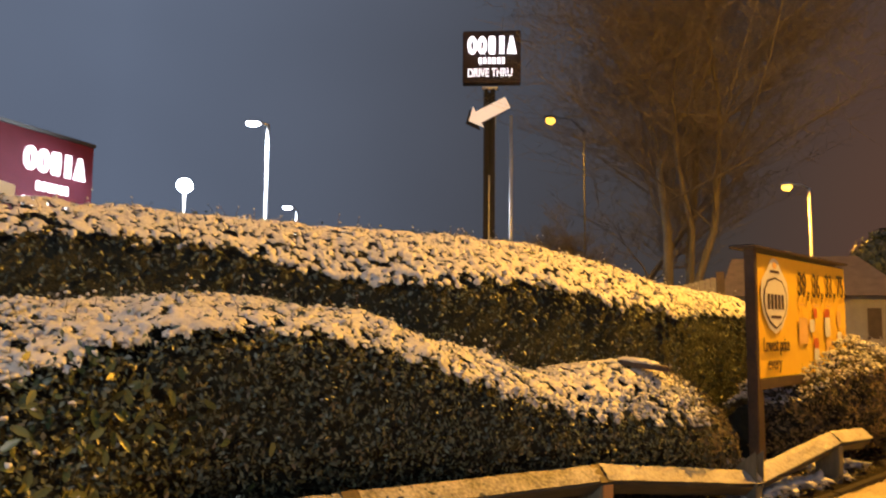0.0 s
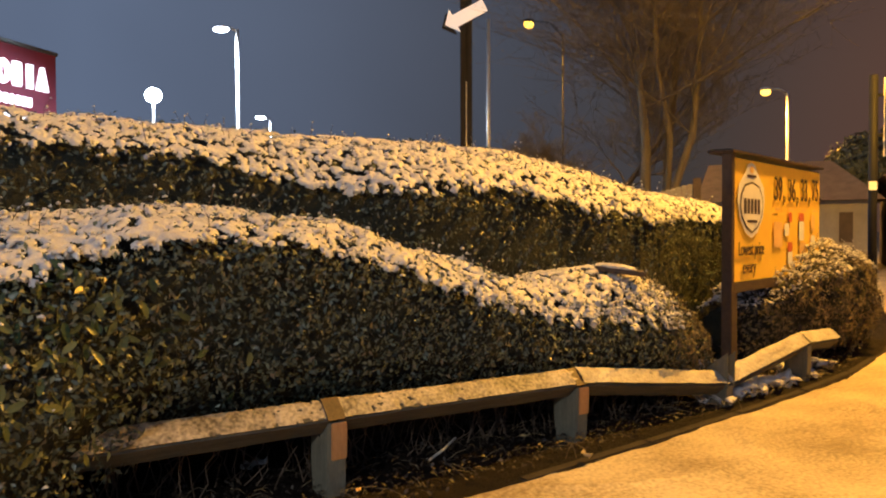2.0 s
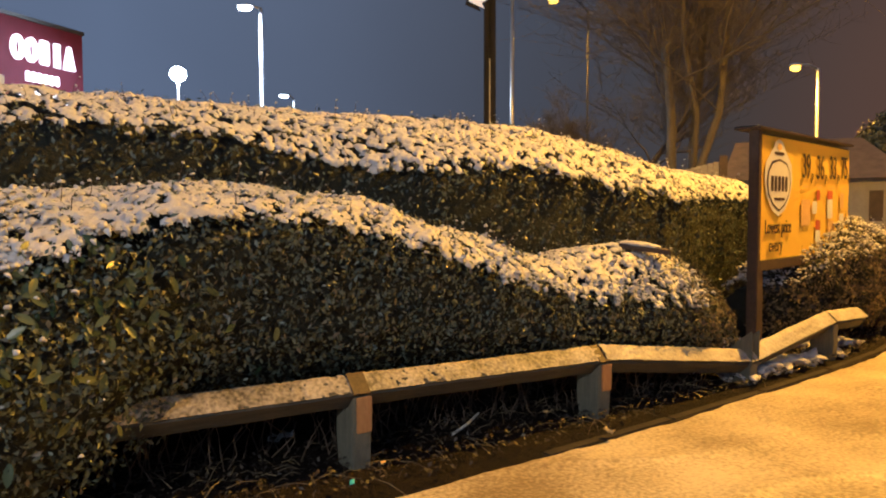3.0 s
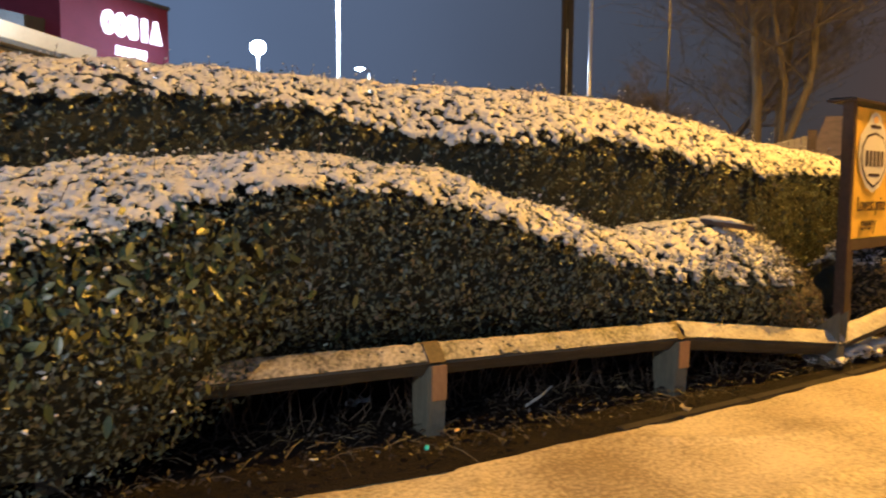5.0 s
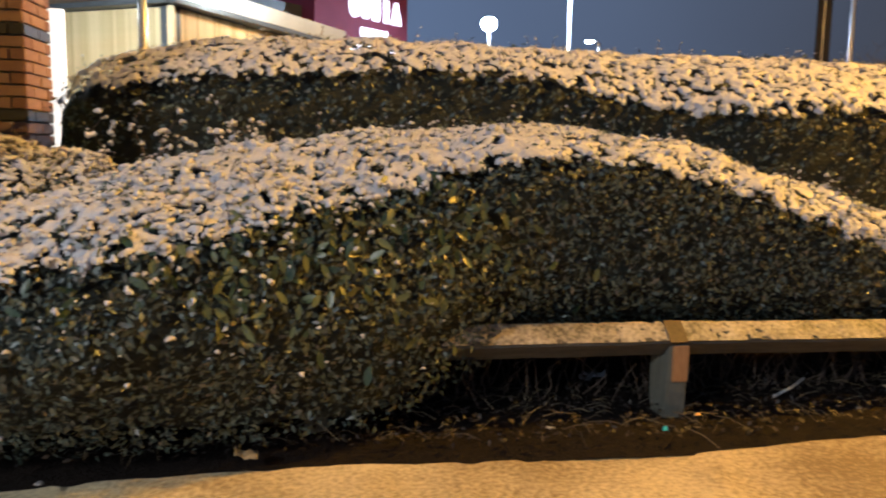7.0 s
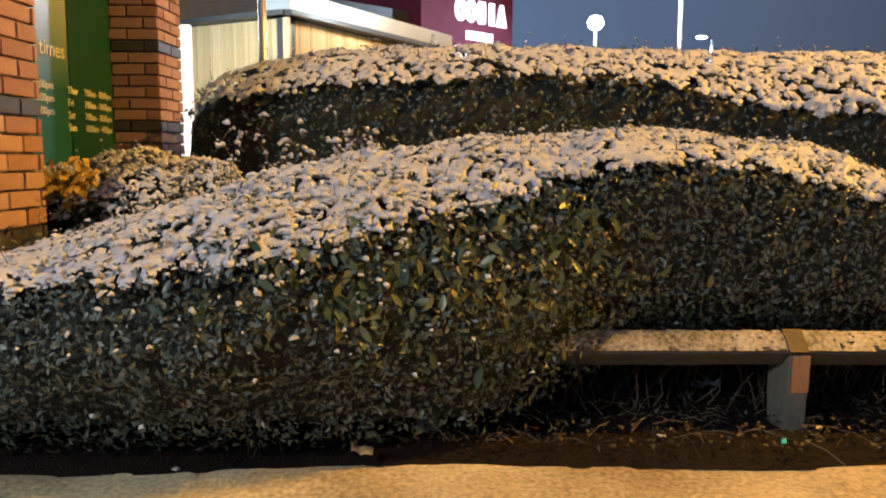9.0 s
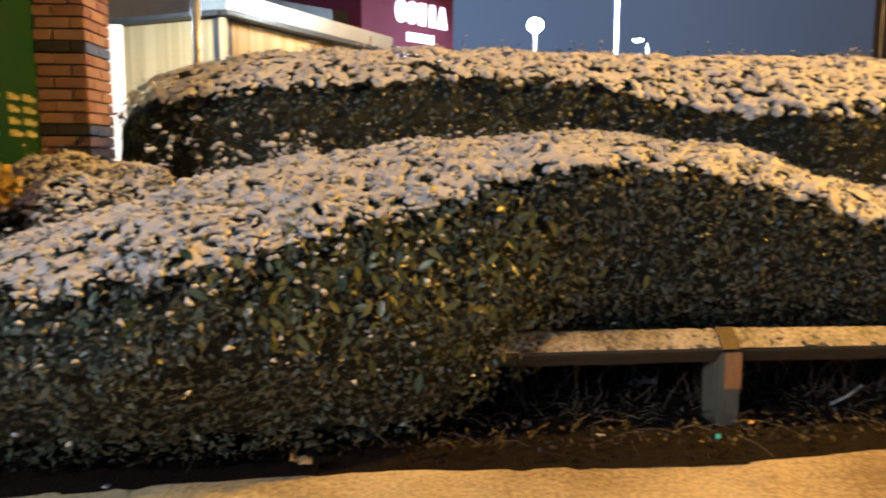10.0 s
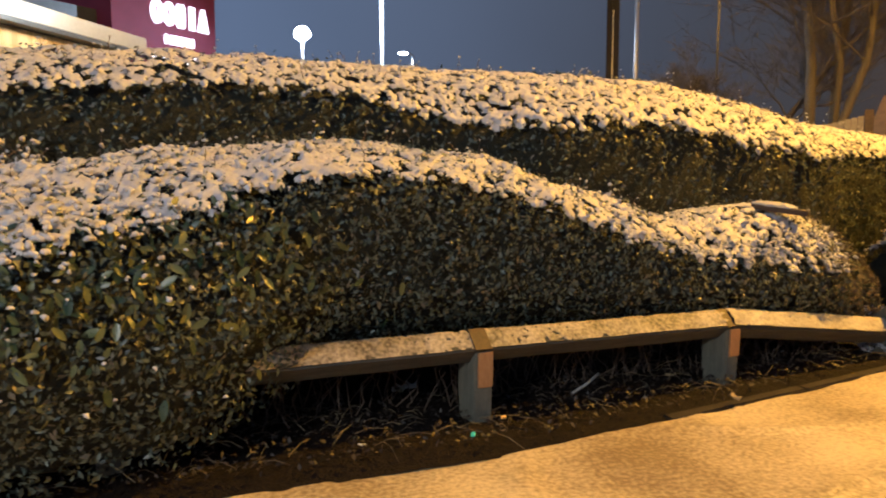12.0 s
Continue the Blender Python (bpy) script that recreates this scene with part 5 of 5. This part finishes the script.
big.polygons.foreach_set("use_smooth", [True] * len(F))
YGREEN = noisy("laurel_green", (0.022, 0.046, 0.024), (0.105, 0.12, 0.045), 6, 0.35, 0.1, 5, obrand=0.9)
big.materials.append(YGREEN)
for k in range(min(290, len(p))):
    o = new("leaf", big)
    o.parent = front_hedge
    s = rng.uniform(0.040, 0.072)
    m = Matrix((al[k], ac[k], nn[k])).transposed().to_4x4()
    o.matrix_basis = Matrix.Translation(Vector(p[k] + n[k] * 0.006)) @ m @ Matrix.Diagonal((s, s, s, 1))

# drier twiggy growth at the hedge's end by the banner, paled as if lamplit
rng = np.random.default_rng(37)
p, n = front_loft.scatter(rng, 60000, lambda p, n, r: r.random(len(p)) < np.clip((p[:, 0] - 3.15) / 0.5, 0, 1) * 0.9)
tagged(leaf_cloud("dry_lit_growth", p, n, 0.034, rng, LEAF_DRY_OR_LIT, front_hedge, droop=0.3, depth=0.0, wide=0.3, label="dry shoots at the hedge's end, paled for lamp light"), kind="stuff")

# snow caught on single leaves low on the hedge face
rng = np.random.default_rng(41)
p, n = front_loft.scatter(rng, 12000, lambda p, n, r: (n[:, 1] < -0.3) & (p[:, 0] < 0.25) & (p[:, 2] > 0.18) & (r.random(len(p)) < 0.012 + 0.62 * np.clip((p[:, 2] - 0.40) / 0.38, 0, 1) ** 1.4 * np.clip((0.25 - p[:, 0]) / 0.8, 0, 1)))
tagged(clump_cloud("leaf_snow", p + n * 0.02, n, 0.0085, rng, front_hedge, label="small snow tufts on single leaves", flat=0.75), kind="stuff")

# the snow heaps that lie nearest, each by itself
rng = np.random.default_rng(43)
heap_meshes = []
for v in range(5):
    bm = bmesh.new()
    bmesh.ops.create_icosphere(bm, subdivisions=2, radius=1)
    for w in bm.verts:
        w.co *= 1 + 0.28 * noise.noise(w.co * 1.3 + Vector((v * 5, 0, 0)))
        w.co = Vector((w.co.x * 1.2, w.co.y * 0.8, w.co.z * 0.55 - 0.3 * w.co.x * w.co.x))
    me = bpy.data.meshes.new("snow_lump")
    bm.to_mesh(me)
    bm.free()
    me.polygons.foreach_set("use_smooth", [True] * len(me.polygons))
    me.materials.append(SNOW)
    heap_meshes.append(me)
p, n = front_loft.scatter(rng, 9000, lambda p, n, r: (n[:, 2] > 0.62) & (np.abs(p[:, 0] + 0.5) < 0.55))
for k in range(min(260, len(p))):
    o = new("snow_lump", heap_meshes[k % 5])
    o.parent = front_hedge
    g = rng.uniform(0.011, 0.022)
    o.matrix_basis = Matrix.Translation(Vector(p[k] + n[k] * 0.009)) @ Matrix.Rotation(rng.uniform(0, 6.28), 4, "Z") @ Matrix.Rotation(rng.normal(0, 0.25), 4, "X") @ Matrix.Diagonal((g, g, g, 1))

# ---- litter and twigs in the bed ----
rng = np.random.default_rng(53)
c = 6500
x = rng.uniform(-1.8, 6.0, c)
y = np.array([edge_y(v) for v in x]) + 0.015 + rng.random(c) * 0.8
p = np.stack([x, y, np.full(c, 0.022) + 0.02 * rng.random(c)], 1)
n = np.tile([0, 0, 1.0], (c, 1))
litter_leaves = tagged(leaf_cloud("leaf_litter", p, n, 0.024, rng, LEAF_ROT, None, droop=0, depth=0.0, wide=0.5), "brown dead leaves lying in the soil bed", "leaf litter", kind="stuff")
bm = bmesh.new()
for k in range(520):
    xx = rng.uniform(-1.5, 5.6)
    yy = edge_y(xx) + 0.08 + rng.random() * 0.55
    a = rng.uniform(0, 6.28)
    L = rng.uniform(0.03, 0.16)
    h = 0.02 + rng.random() * 0.02
    d = Vector((math.cos(a), math.sin(a), rng.normal(0, 0.25))) * L
    q = Vector((xx, yy, h))
    tube([q, q + d / 2 + Vector((0, 0, 0.012)), q + d], [0.0022, 0.0018, 0.0012], 4, bm, False)
dead_twigs = tagged(link("dead_twigs", bm, LEAF_DRY_OR_LIT), "thin dry twigs and stalks strewn on the soil", "twigs", kind="stuff")
bm = bmesh.new()
for k in range(170):
    xx = rng.uniform(0.2, 3.6)
    q = Vector((xx, 3.0 + rng.uniform(0, 0.25) + 0.06 * xx, 0.0))
    pts = [q]
    for s in range(3):
        q = q + Vector((rng.normal(0, 0.03), rng.normal(-0.01, 0.03), rng.uniform(0.04, 0.10)))
        pts.append(q)
    tube(pts, [0.004, 0.003, 0.002, 0.0015], 4, bm, False)
bare_stems = tagged(link("hedge_stems", bm, TWIG), "bare brown stems under the hedge", "stems", kind="stuff")
straw = tagged(link("straw_stick", tube([(1.66, 2.98, 0.04), (1.78, 3.05, 0.055), (1.93, 3.20, 0.05)], [0.006, 0.006, 0.005], 8), LITTER), "pale straight stick lying on the soil", "stick")


def scrap(place, size, mat, label, seed):
    r = random.Random(seed)
    bm = bmesh.new()
    bmesh.ops.create_grid(bm, x_segments=6, y_segments=5, size=0.5)
    for v in bm.verts:
        v.co = Vector((v.co.x * size, v.co.y * size * 0.6, 0.25 * size * noise.noise(v.co * 3 + Vector((seed, 0, 0))) + 0.1 * size * abs(v.co.x)))
    bmesh.ops.solidify(bm, geom=bm.faces[:], thickness=0.0015)
    ob = tagged(link("litter_scrap", bm, mat, smooth=True), label, "litter", "litter in the bed")
    ob.matrix_world = pose(*place, r.uniform(-15, 15), r.uniform(-15, 15), r.uniform(0, 180))
    return ob


scrap((0.97, 3.31, 0.045), 0.11, LITTER, "crumpled pale plastic scrap on the soil", 1)
scrap((-0.46, 2.47, 0.05), 0.075, PALELEAF, "pale dead leaf on the soil", 2)
scrap((1.24, 2.80, 0.035), 0.035, BUFF, "small yellow scrap by the rail post", 3)
scrap((1.05, 2.66, 0.03), 0.03, CYAN, "small cyan plastic scrap by the edging", 4)
scrap((2.28, 3.10, 0.04), 0.05, PALELEAF, "pale leaf on the soil", 5)
scrap((-1.05, 2.33, 0.03), 0.03, SNOW, "small lump of ice on the edging", 6)
scrap((2.35, 2.72, 0.03), 0.05, PALELEAF, "pale twig scrap at the edging", 7)
scrap((0.62, 2.70, 0.03), 0.03, LITTER, "small pale scrap by the edging", 8)

# snow lying on the open soil beside the banner
rng = np.random.default_rng(63)
c = 2200
p = np.stack([rng.uniform(3.75, 5.5, c), np.zeros(c), np.zeros(c)], 1)
p[:, 1] = np.array([edge_y(v) for v in p[:, 0]]) + 0.12 + rng.random(c) * 0.95
p[:, 2] = 0.05
k = patchy(p, 3, 3) > -0.15
bed_snow = tagged(clump_cloud("bed_snow", p[k], np.tile([0, 0, 1.0], (k.sum(), 1)), 0.05, rng, None, SNOW, flat=0.22), "patchy snow lying on the soil bed", "snow", kind="stuff")

# ---- bricks last ----
brick_face(shop, (-1.91, 2.59, 0), radians(90), 0.60, 0.30, 3.3, 0)
brick_face(shop, (-1.91, 3.19, 0), radians(180), 0.55, 0.30, 3.3, 1)
brick_face(shop, (-2.58, 5.06, 0), 0, 0.43, 0.60, 3.3, 0)
brick_face(shop, (-2.15, 5.06, 0), radians(90), 0.42, 0.60, 3.3, 1)
